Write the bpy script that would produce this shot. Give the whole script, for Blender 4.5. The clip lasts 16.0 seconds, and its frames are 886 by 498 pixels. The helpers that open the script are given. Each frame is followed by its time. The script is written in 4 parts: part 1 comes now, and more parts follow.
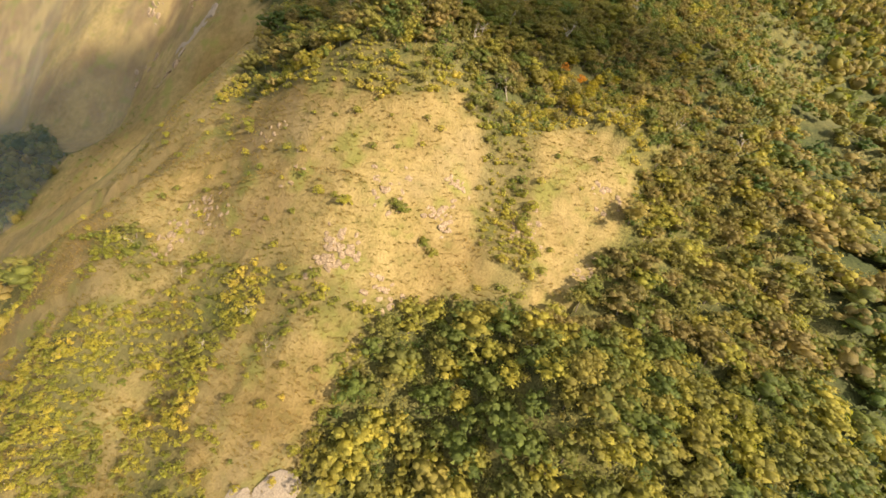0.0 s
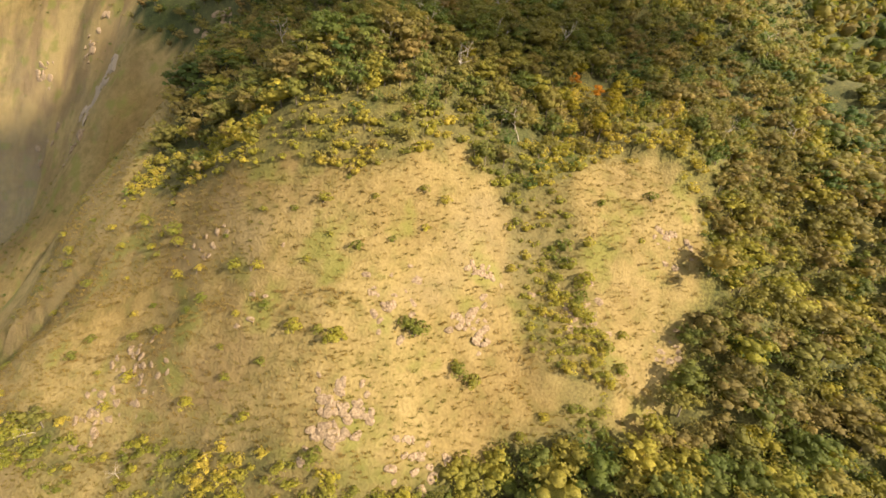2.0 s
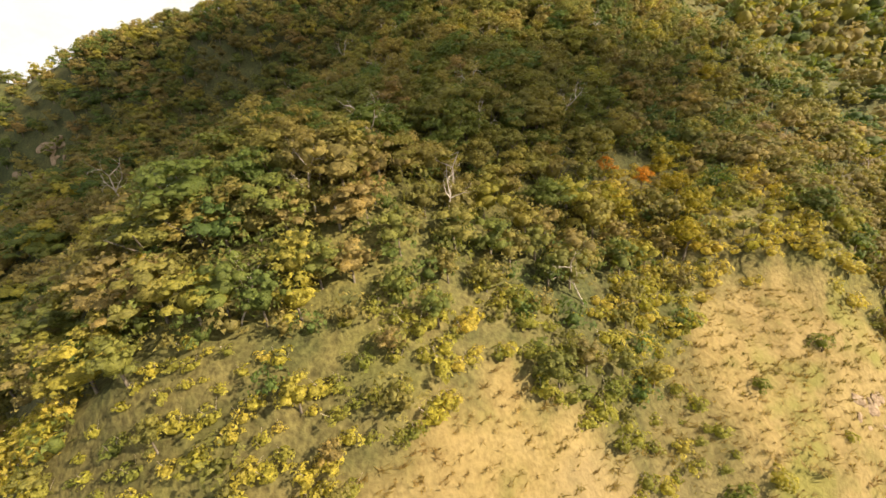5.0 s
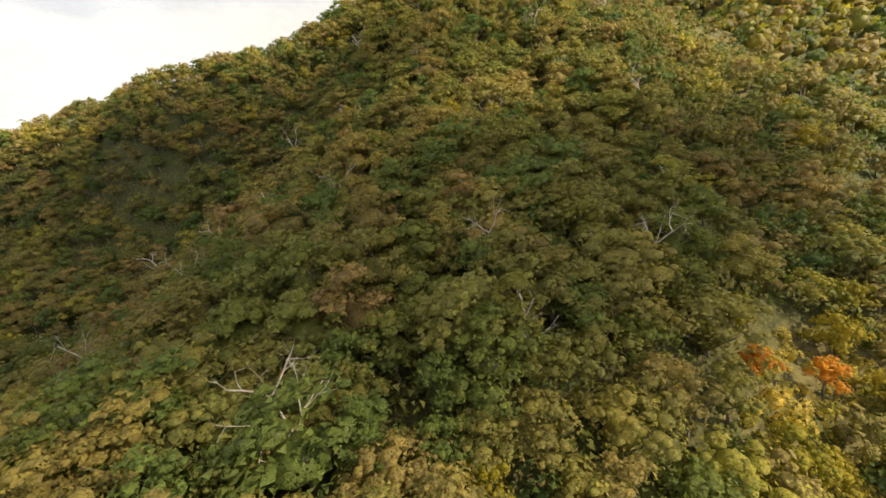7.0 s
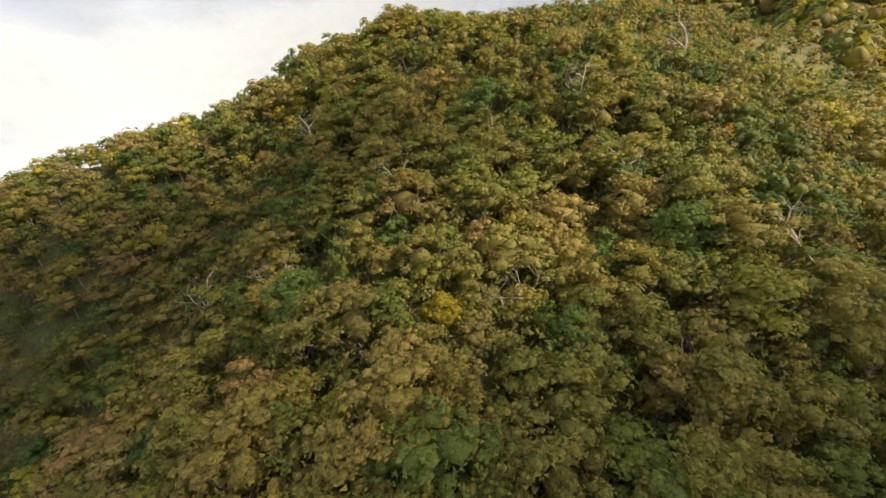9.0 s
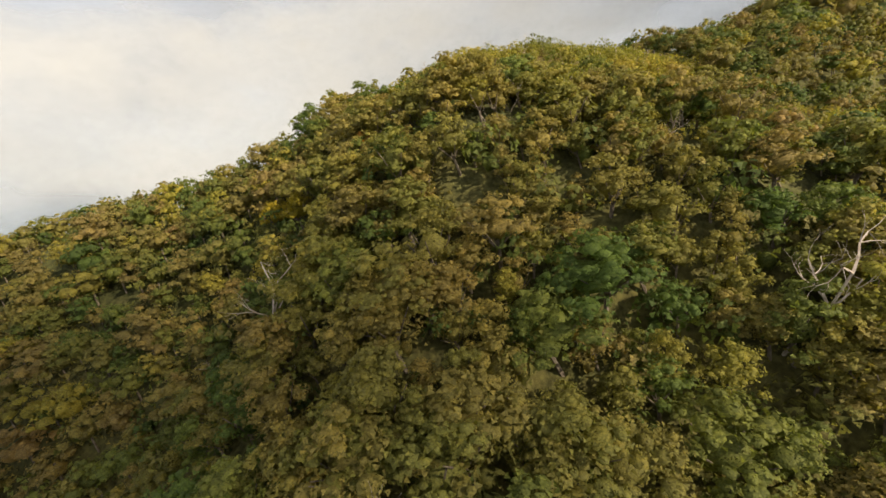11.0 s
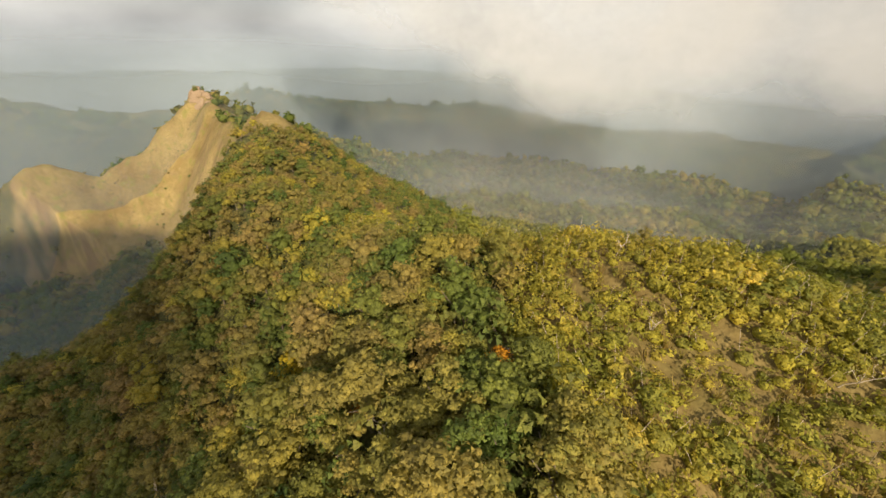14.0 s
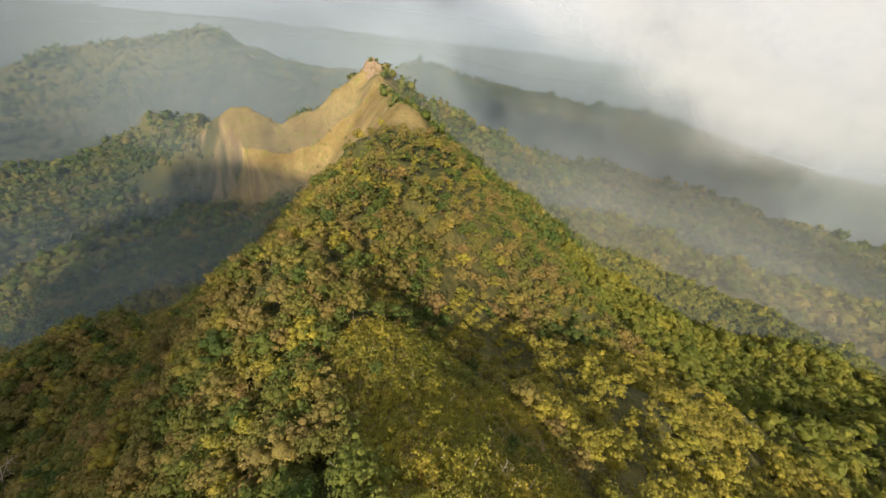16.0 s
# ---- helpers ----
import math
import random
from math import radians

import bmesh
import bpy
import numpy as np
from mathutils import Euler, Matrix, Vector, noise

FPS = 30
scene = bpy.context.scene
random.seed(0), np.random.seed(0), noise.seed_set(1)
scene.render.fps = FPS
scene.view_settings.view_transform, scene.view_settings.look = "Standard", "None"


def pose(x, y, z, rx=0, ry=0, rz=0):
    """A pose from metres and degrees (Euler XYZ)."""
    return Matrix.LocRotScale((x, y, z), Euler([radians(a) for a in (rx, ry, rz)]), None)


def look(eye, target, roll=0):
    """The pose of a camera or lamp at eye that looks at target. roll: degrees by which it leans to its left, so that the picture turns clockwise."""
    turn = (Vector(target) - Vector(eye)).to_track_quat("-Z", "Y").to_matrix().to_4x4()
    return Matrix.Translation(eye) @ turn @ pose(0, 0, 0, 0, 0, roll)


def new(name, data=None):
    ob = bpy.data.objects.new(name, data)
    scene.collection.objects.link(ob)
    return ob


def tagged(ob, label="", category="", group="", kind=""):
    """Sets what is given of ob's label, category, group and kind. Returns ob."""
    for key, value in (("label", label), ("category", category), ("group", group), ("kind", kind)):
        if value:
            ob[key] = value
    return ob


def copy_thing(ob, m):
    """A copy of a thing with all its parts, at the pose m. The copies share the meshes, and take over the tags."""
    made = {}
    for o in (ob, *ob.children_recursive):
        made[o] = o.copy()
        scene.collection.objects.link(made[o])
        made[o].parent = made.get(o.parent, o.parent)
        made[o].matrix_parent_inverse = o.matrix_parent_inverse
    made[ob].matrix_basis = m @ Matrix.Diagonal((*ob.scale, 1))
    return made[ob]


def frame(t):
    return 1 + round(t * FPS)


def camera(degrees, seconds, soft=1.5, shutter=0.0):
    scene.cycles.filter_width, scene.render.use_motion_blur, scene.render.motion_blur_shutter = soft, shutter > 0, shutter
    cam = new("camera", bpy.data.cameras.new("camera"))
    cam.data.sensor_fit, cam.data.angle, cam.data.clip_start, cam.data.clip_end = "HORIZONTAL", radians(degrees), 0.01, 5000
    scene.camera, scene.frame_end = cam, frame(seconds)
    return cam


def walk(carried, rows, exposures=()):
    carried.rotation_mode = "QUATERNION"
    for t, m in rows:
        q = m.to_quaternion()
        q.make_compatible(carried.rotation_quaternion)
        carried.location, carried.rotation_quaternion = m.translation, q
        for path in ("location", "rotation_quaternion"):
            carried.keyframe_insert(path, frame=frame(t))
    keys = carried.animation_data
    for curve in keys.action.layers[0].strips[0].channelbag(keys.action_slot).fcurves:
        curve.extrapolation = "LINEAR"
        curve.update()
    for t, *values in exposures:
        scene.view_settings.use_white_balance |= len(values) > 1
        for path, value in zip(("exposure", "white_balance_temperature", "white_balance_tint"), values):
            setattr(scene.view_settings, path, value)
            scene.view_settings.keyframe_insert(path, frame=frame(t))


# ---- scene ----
cam = camera(96.50, 16.0, soft=1.55)
# seconds, place in metres, turn in degrees
PATH = [
    (0.0, 0.00, 0.00, 120.00, 62.50, -11.47, 5.91),
    (0.5, -3.59, 7.16, 121.32, 62.81, -9.76, 3.71),
    (1.0, -6.63, 14.79, 122.58, 63.05, -7.66, 1.48),
    (1.5, -9.09, 22.79, 123.92, 63.09, -5.46, -0.62),
    (2.0, -11.02, 30.87, 125.21, 63.03, -3.26, -2.61),
    (2.5, -12.47, 38.59, 126.42, 63.06, -1.42, -4.35),
    (3.0, -13.60, 45.78, 127.56, 63.25, 0.08, -6.01),
    (3.5, -14.45, 52.65, 128.65, 64.16, 1.67, -8.35),
    (4.0, -14.93, 59.43, 129.74, 65.53, 3.33, -11.02),
    (4.5, -14.90, 66.32, 130.94, 67.14, 5.02, -13.65),
    (5.0, -14.23, 73.45, 132.37, 68.77, 6.66, -15.92),
    (5.5, -12.84, 80.81, 134.15, 70.23, 8.12, -17.50),
    (6.0, -10.77, 88.25, 136.37, 71.37, 9.27, -18.08),
    (6.5, -8.25, 95.43, 139.09, 72.08, 10.46, -18.42),
    (7.0, -5.43, 102.45, 142.03, 72.67, 11.80, -18.66),
    (7.5, -2.07, 109.55, 145.18, 73.09, 12.74, -18.57),
    (8.0, 1.71, 116.67, 148.81, 73.24, 13.11, -18.24),
    (8.5, 6.01, 124.10, 152.75, 72.91, 13.48, -17.51),
    (9.0, 10.40, 131.69, 156.64, 72.47, 13.56, -16.42),
    (9.5, 14.11, 139.20, 160.09, 72.56, 13.39, -14.63),
    (10.0, 17.01, 146.35, 163.07, 72.90, 12.89, -11.98),
    (10.5, 19.38, 152.87, 165.82, 73.16, 12.00, -8.35),
    (11.0, 21.67, 158.61, 168.63, 73.00, 10.67, -3.57),
    (11.5, 24.22, 163.61, 171.76, 72.03, 8.94, 2.50),
    (12.0, 27.01, 168.20, 175.19, 69.85, 6.97, 10.07),
    (12.5, 29.39, 173.12, 178.57, 67.82, 4.37, 18.60),
    (13.0, 30.96, 178.33, 182.01, 65.57, 2.02, 26.65),
    (13.5, 31.55, 183.71, 185.37, 63.39, -0.26, 34.73),
    (14.0, 31.37, 189.14, 188.59, 61.65, -2.34, 43.54),
    (14.5, 30.27, 194.53, 191.53, 60.16, -3.68, 50.77),
    (15.0, 28.68, 199.74, 194.51, 59.09, -5.00, 57.35),
    (15.5, 26.23, 204.78, 197.45, 58.26, -6.64, 63.28),
    (16.0, 22.47, 209.50, 200.05, 57.74, -7.41, 66.64),
]
walk(cam, [(t, pose(*row)) for t, *row in PATH],
     [(0.0, 1.24, 6500, 10), (3.0, 1.1, 6650, 10), (5.5, 1.14, 6500, 10), (7.0, 1.1, 6400, 10), (9.0, 1.0, 6300, 10), (11.5, 0.58, 6600, 10), (12.5, 0.64, 6900, 10),
      (13.5, 0.6, 6850, 10), (14.5, 0.6, 6650, 10), (16.0, 0.63, 6250, 10)])

# ---- light ----
SUN_TO = Vector((0.71, -0.45, 0.52)).normalized()
sun = new("sun", bpy.data.lights.new("sun", "SUN"))
sun.data.energy, sun.data.angle, sun.data.color = 5.0, radians(0.6), (1.0, 0.85, 0.64)
sun.matrix_world = look(SUN_TO * 400, (0, 0, 0))
world = bpy.data.worlds.new("world")
scene.world = world
world.use_nodes = True
wt = world.node_tree
wt.nodes.clear()


def wnode(kind, **props):
    n = wt.nodes.new(kind)
    for key, value in props.items():
        setattr(n, key, value)
    return n


sky = wnode("ShaderNodeTexSky", sky_type="NISHITA", sun_disc=False)
sky.sun_elevation = math.asin(SUN_TO.z)
sky.sun_rotation = math.atan2(SUN_TO.x, SUN_TO.y)
wt_geo = wnode("ShaderNodeTexCoord")
wt_map = wnode("ShaderNodeMapping")
wt_map.inputs["Scale"].default_value = (1.6, 1.6, 3.6)
wt_noise = wnode("ShaderNodeTexNoise")
wt_noise.inputs["Scale"].default_value = 1.7
wt_noise.inputs["Detail"].default_value = 5
wt_noise.inputs["Roughness"].default_value = 0.5
wt_ramp = wnode("ShaderNodeValToRGB")
wt_ramp.color_ramp.elements[0].position, wt_ramp.color_ramp.elements[0].color = 0.32, (0.30, 0.30, 0.31, 1)
wt_ramp.color_ramp.elements[1].position, wt_ramp.color_ramp.elements[1].color = 0.62, (0.57, 0.565, 0.56, 1)
wt_bg1 = wnode("ShaderNodeBackground")
wt_bg1.inputs["Strength"].default_value = 0.08
wt_bg2 = wnode("ShaderNodeBackground")
wt_bg2.inputs["Strength"].default_value = 0.95
wt_mix = wnode("ShaderNodeMixShader")
wt_mix.inputs[0].default_value = 0.85
wt_out = wnode("ShaderNodeOutputWorld")
for a, b in ((wt_geo.outputs["Generated"], wt_map.inputs[0]), (wt_map.outputs[0], wt_noise.inputs["Vector"]),
             (wt_noise.outputs["Fac"], wt_ramp.inputs[0]), (wt_ramp.outputs[0], wt_bg2.inputs[0]), (sky.outputs[0], wt_bg1.inputs[0]),
             (wt_bg1.outputs[0], wt_mix.inputs[1]), (wt_bg2.outputs[0], wt_mix.inputs[2]), (wt_mix.outputs[0], wt_out.inputs[0])):
    wt.links.new(a, b)

# ---- terrain ----
# crests: x, y, z of the ground along the ridge line, then the fall per metre on its left and right side
MAIN = ((330, 300, 212.0), (230, 262, 182.0), (160, 232, 155.0), (90, 222, 172.1), (38, 219, 175.6), (8, 214, 170.3), (-25, 214, 160.8), (-75, 238, 166.9), (-118, 242, 142.5))
WEST_CREST = ((-118, 247, 157.0), (-150, 263, 152.0), (-185, 283, 144.5), (-240, 300, 139.0), (-309, 322, 108), (-440, 355, 98), (-540, 372, 90.7), (-614, 384, 118))
FRONT = ((30, 214, 165.0), (28, 195, 170.1), (20, 170, 151.4), (10, 145, 136.8), (-2, 118, 118.5), (-8, 98, 110.9), (-12, 80, 94.7), (-16, 50, 56.3), (-20, 0, 6.1))
EAST = ((110, 215, 140.3), (90, 180, 136.3), (75, 150, 135.1), (70, 115, 97.9), (70, 60, 73.0), (75, 0, 33.5))
WEST = ((-58, 205, 139.7), (-68, 175, 125.3), (-74, 140, 104.0), (-70, 110, 83.4), (-74, 95, 75.8), (-70, 75, 57.1), (-70, 20, 5.2))
SPUR = ((-610, 382, 113), (-600, 327, 75.5), (-597, 295, 48.5), (-592, 247, 28), (-585, 210, 41.5), (-577, 186, 44.6), (-566, 168, 34.5), (-545, 150, -70), (-520, 120, -140))
VALE = ((-450, 720, -140), (-250, 660, -85), (-100, 560, -25), (40, 520, 5), (260, 600, 40))
BACK = ((150, 340, 158), (190, 345, 190), (300, 365, 224))
BEYOND = ((-614, 384, 103), (-760, 410, 0), (-1000, 420, -110))
HILLS = ((-1350, 560, -120), (-1466, 132, 20), (-1427, -114, -15), (-1346, -337, -85), (-1300, -700, -150))
NORTH = ((-1500, 560, -90), (-1369, 742, 15), (-1250, 1000, -40), (-1000, 1500, -60))
# crest line, fall per metre on its left and its right, roundness of the top
RIDGES = ((MAIN, 1.54, 1.52, 13), (FRONT, 0.56, 0.75, 22), (EAST, 0.82, 0.56, 25), (WEST, 0.37, 1.3, 16), (WEST_CREST, 1.95, 0.82, 7), (BACK, 0.75, 0.75, 16), (VALE, 0.2, 0.2, 60), (SPUR, 1.25, 0.95, 5), (BEYOND, 1.5, 0.6, 8), (HILLS, 0.4, 0.4, 60), (NORTH, 0.35, 0.35, 80))
# shoulders and hollows: x, y, radius, height
SHOULDERS = ((-30, 120, 34, 15.8), (0, 80, 22, -8.9), (110, 150, 34, -13.7), (-40, 180, 14, -3.0), (30, 50, 22, 13.1), (100, 170, 14, -3.7), (70, 160, 22, 0.9), (-50, 140, 34, 10.4), (0, 60, 14, -4.4), (10, 90, 14, -4.1), (80, 90, 34, -7.2), (40, 110, 16, 8), (10, 120, 22, -0.9), (-30, 230, 14, -3.0), (40, 237, 13, -3.9), (31, 118, 16, -5), (30, 79, 16, -8.3), (-8, 287, 16, 8.3), (89, 103, 24, 2.8), (38, 187, 16, -1.9), (-68, 194, 16, -5.4), (-24, 188, 16, 6.3), (-1, 348, 16, -4.0))
KNOLLS = ((-19, 224, 16, 4.1), (1, 233, 16, 4.1), (-34, 204, 16, 5.2), (-65, 243, 16, -10.9), (-78, 109, 16, -1.8), (43, 153, 16, -1.2), (65, 108, 16, -4.5), (34, 169, 16, -6.0), (24, 205, 16, 2.8), (-440, 371, 24, 3.9), (42, 160, 16, 3.2), (-43, 94, 16, 3.7), (-130, 190, 40, -4), (-90, 190, 24, -6.2), (-50, 185, 20, 2.9), (-200, 230, 50, -12), (-205, 118, 45, -16), (-185, 285, 24, 5.6), (34, 209, 16, 1.2), (22, 151, 16, -4.0), (-121, 172, 24, 3.3), (-69, 295, 16, 6.1), (37, 137, 16, -3.1))
BASE = -230.0


def ridge_field(px, py, crest, fall_left, fall_right, round_top):
    """Height over the plane of one ridge: crest height less the fall with the distance from the crest line."""
    best = np.full(px.shape, 1e18)
    out = np.zeros(px.shape)
    for (ax, ay, az), (bx, by, bz) in zip(crest, crest[1:]):
        dx, dy = bx - ax, by - ay
        ll = dx * dx + dy * dy
        u = np.clip(((px - ax) * dx + (py - ay) * dy) / ll, 0, 1)
        ex, ey = px - (ax + u * dx), py - (ay + u * dy)
        d = np.sqrt(ex * ex + ey * ey)
        side = np.where(dx * ey - dy * ex > 0, fall_left, fall_right)
        near = d < best
        soft = 260 * np.log1p((np.sqrt(d * d + round_top ** 2) - round_top) / 260)
        out = np.where(near, az + u * (bz - az) - side * soft, out)
        best = np.where(near, d, best)
    return out


def smooth_noise(px, py, size, seed):
    """Value noise with smooth steps, between -1 and 1."""
    def rnd(ix, iy):
        h = np.sin(ix * 127.1 + iy * 311.7 + seed * 74.7) * 43758.5453
        return (h - np.floor(h)) * 2 - 1
    gx, gy = px / size, py / size
    ix, iy = np.floor(gx), np.floor(gy)
    fx, fy = gx - ix, gy - iy
    fx, fy = fx * fx * (3 - 2 * fx), fy * fy * (3 - 2 * fy)
    a = rnd(ix, iy) * (1 - fx) + rnd(ix + 1, iy) * fx
    b = rnd(ix, iy + 1) * (1 - fx) + rnd(ix + 1, iy + 1) * fx
    return a * (1 - fy) + b * fy


def ground_z(px, py):
    """Height of the bare ground."""
    px, py = np.asarray(px, float), np.asarray(py, float)
    sharp = 6.0
    zs = [ridge_field(px, py, *r) for r in RIDGES]
    top = np.maximum.reduce(zs)
    z = top + sharp * np.log(sum(np.exp(np.clip((q - top) / sharp, -40, 0)) for q in zs)) - sharp * 0.3
    for bx, by, br, bh in SHOULDERS + KNOLLS:
        z = z + bh * np.exp(-((px - bx) ** 2 + (py - by) ** 2) / (0.72 * br * br))
    z = BASE + 60 * np.log1p(np.exp(np.clip((z - BASE) / 60, -30, 30)))
    rough = 1.2 * smooth_noise(px, py, 31, 1) + 1.3 * smooth_noise(px, py, 14, 2) + 0.7 * smooth_noise(px, py, 6, 3)
    rough = rough + np.clip((py - 238) / 30, 0, 1) * (4.0 * smooth_noise(px, py, 40, 9) + 2.5 * smooth_noise(px, py, 21, 10))
    far = np.clip((np.hypot(px, py - 170) - 170) / 400, 0, 1)
    folds = 18 * smooth_noise(px + 0.3 * py, py, 130, 4) + 9 * smooth_noise(px, py, 52, 5) + 4 * smooth_noise(px, py, 24, 6)
    calm = np.exp(-((px + 560) / 170) ** 2 - ((py - 280) / 170) ** 2)
    across, along = 0.44 * px + 0.9 * py, 0.9 * px - 0.44 * py
    gully = 8.0 * smooth_noise(along * 0.16, across, 25, 44) + 4.5 * smooth_noise(along * 0.3, across, 11, 45)
    cliff = np.exp(-((px + 540) / 115) ** 2 - ((py - 275) / 105) ** 2)
    return z + rough + far * folds * (1 - 0.8 * calm) + cliff * gully


def oval(px, py, cx, cy, rx, ry):
    """Below 1 inside the ellipse."""
    return np.hypot((px - cx) / rx, (py - cy) / ry)


# upper and lower edge of the grass on the front face, from west to east
TOP_X, TOP_Y = (-110, -98, -76, -63, -52, -44, -36, -28, -19, -11, -4, 0, 6, 11, 20, 25, 30, 36, 41, 46), (84, 108, 119, 115, 106, 101, 96.5, 94, 94, 97, 99, 97, 95, 98, 103, 105, 106, 105, 101, 88)
LOW_X, LOW_Y = (-110, -98, -85, -64, -52, -43, -29, -19, -7, 5, 16, 24, 27, 32, 38, 44), (96, 88, 84, 78, 75, 73, 68, 66, 66, 68.5, 70.5, 71, 73, 77, 86, 99)


def low_scrub(px, py):
    """Metres inside the mixed scrub below the grass."""
    return np.minimum.reduce([np.interp(px, LOW_X, LOW_Y) - py, np.interp(py, (20, 38, 48, 56, 64, 70), (-13, -15, -14.5, -10, -7, -6)) - px, px + 112, py - 10])


def gully_edge(px, py):
    """Metres east of the bare western gully's edge; below zero inside it."""
    edge = np.interp(py, (86, 113, 129, 139, 160, 190, 204, 210, 222, 236), (-92, -77, -74, -72, -76, -82, -90, -102, -126, -140))
    return np.maximum.reduce([px - edge, py - 240, 88 - py, -205 - px])


def grass_cover(px, py):
    """1 on the dry grass slopes, 0 under trees."""
    px, py = np.asarray(px, float), np.asarray(py, float)
    wob = 0.16 * smooth_noise(px, py, 16, 11) + 0.2 * smooth_noise(px, py, 6, 12)
    face = np.minimum(py - np.interp(px, LOW_X, LOW_Y), np.interp(px, TOP_X, TOP_Y) - py)
    face = np.where((px < -110) | (px > 46), -20, face)
    d = np.minimum.reduce([1 - np.clip(face, -20, 20) / 7, 1 + gully_edge(px, py) / 9,
                           oval(px, py, -182, 278, 26, 15), oval(px, py, -146, 247, 17, 11), oval(px, py, -560, 275, 95, 118)])
    crest_y = np.interp(px, (-614, -540, -400, -240, -160, -138, -118), (384, 372, 345, 310, 274, 252, 242))
    wall = np.maximum(np.abs(py - (crest_y - 48)) / 52, np.where(px > -136, 2.0, np.abs(px + 370) / 250))
    full = np.clip((1.08 + wob - np.minimum(d, wall)) / 0.16, 0, 1)
    full = np.minimum(full, 1 - 0.5 * np.clip((1.2 - np.minimum(oval(px, py, 11, 91, 6, 14), oval(px, py, 16.5, 75.5, 4.5, 9))) / 0.3, 0, 1))
    pale = np.clip((1.1 + wob - oval(px, py, -25, 47, 12, 15)) / 0.3, 0, 1)
    mix = np.clip(0.52 + 0.55 * smooth_noise(px, py, 9, 14) + 0.3 * smooth_noise(px, py, 4, 15), 0.2, 1) * np.clip(low_scrub(px, py) / 3, 0, 1)
    return np.maximum.reduce([full, mix, pale * np.clip(low_scrub(px, py) / 3, 0, 1)])


def shrub_cover(px, py):
    """1 where low scrub stands in place of trees."""
    px, py = np.asarray(px, float), np.asarray(py, float)
    fringe = np.abs(py - 3.0 - np.interp(px, TOP_X, TOP_Y)) / 5.0 + np.where((px < -100) | (px > 44), 9, 0) + 0.5 * smooth_noise(px, py, 7, 16)
    d = np.minimum.reduce([oval(px, py, 37, 211, 19, 11), oval(px, py, 32, 113, 14, 12), oval(px, py, 14, 226, 36, 13), 1 - low_scrub(px, py) / 4, oval(px, py, 11, 91, 4.5, 14), oval(px, py, 16.5, 75.5, 4, 9), fringe])
    return np.clip((1.05 + 0.2 * smooth_noise(px, py, 9, 13) - d) / 0.15, 0, 1)


def spread(n, fine, far):
    """Grid lines from -far to far, closest together in the middle."""
    k = np.linspace(-1, 1, n)
    return fine * n / 2 * k + (far - fine * n / 2) * np.sign(k) * np.abs(k) ** 5


def build_ground():
    gx, gy = spread(260, 1.6, 4600), spread(260, 1.6, 4600) + 165
    gx = np.sort(np.concatenate([gx, np.arange(-690.0, -215.0, 6.0)]))
    px, py = np.meshgrid(gx, gy)
    pz = ground_z(px, py)
    verts = np.stack([px.ravel(), py.ravel(), pz.ravel()], 1)
    i = np.arange(px.size).reshape(px.shape)
    faces = np.stack([i[:-1, :-1].ravel(), i[:-1, 1:].ravel(), i[1:, 1:].ravel(), i[1:, :-1].ravel()], 1)
    me = bpy.data.meshes.new("ground")
    me.from_pydata(verts.tolist(), [], faces.tolist())
    me.polygons.foreach_set("use_smooth", [True] * len(faces))
    cover = me.attributes.new("cover", "FLOAT", "POINT")
    cover.data.foreach_set("value", np.maximum(grass_cover(px, py), np.where(py > 190, 0.75, 0.25) * shrub_cover(px, py)).ravel())
    return new("ground", me)

# ---- materials ----
def material(name, rough=0.9):
    m = bpy.data.materials.new(name)
    m.use_nodes = True
    t = m.node_tree
    b = t.nodes["Principled BSDF"]
    b.inputs["Roughness"].default_value = rough
    b.inputs["Specular IOR Level"].default_value = 0.2
    return m, t, b


def node(t, kind, **inputs):
    n = t.nodes.new(kind)
    for key, value in inputs.items():
        n.inputs[key.replace("_", " ")].default_value = value
    return n


def ramp(t, fac, stops):
    n = t.nodes.new("ShaderNodeValToRGB")
    el = n.color_ramp.elements
    while len(el) < len(stops):
        el.new(0.5)
    for e, (p, c) in zip(el, stops):
        e.position, e.color = p, (*c, 1)
    t.links.new(fac, n.inputs[0])
    return n.outputs[0]


def mixed(t, kind, fac, a, b):
    n = t.nodes.new("ShaderNodeMix")
    n.data_type, n.blend_type = "RGBA", kind
    for value, i in ((fac, 0), (a, 6), (b, 7)):
        if isinstance(value, (float, tuple)):
            n.inputs[i].default_value = value
        else:
            t.links.new(value, n.inputs[i])
    return n.outputs[2]


def noise_of(t, scale, detail=4.0, vector=None):
    n = node(t, "ShaderNodeTexNoise", Scale=scale, Detail=detail)
    if vector is None:
        vector = t.nodes.new("ShaderNodeNewGeometry").outputs["Position"]
    t.links.new(vector, n.inputs["Vector"])
    return n.outputs["Fac"]


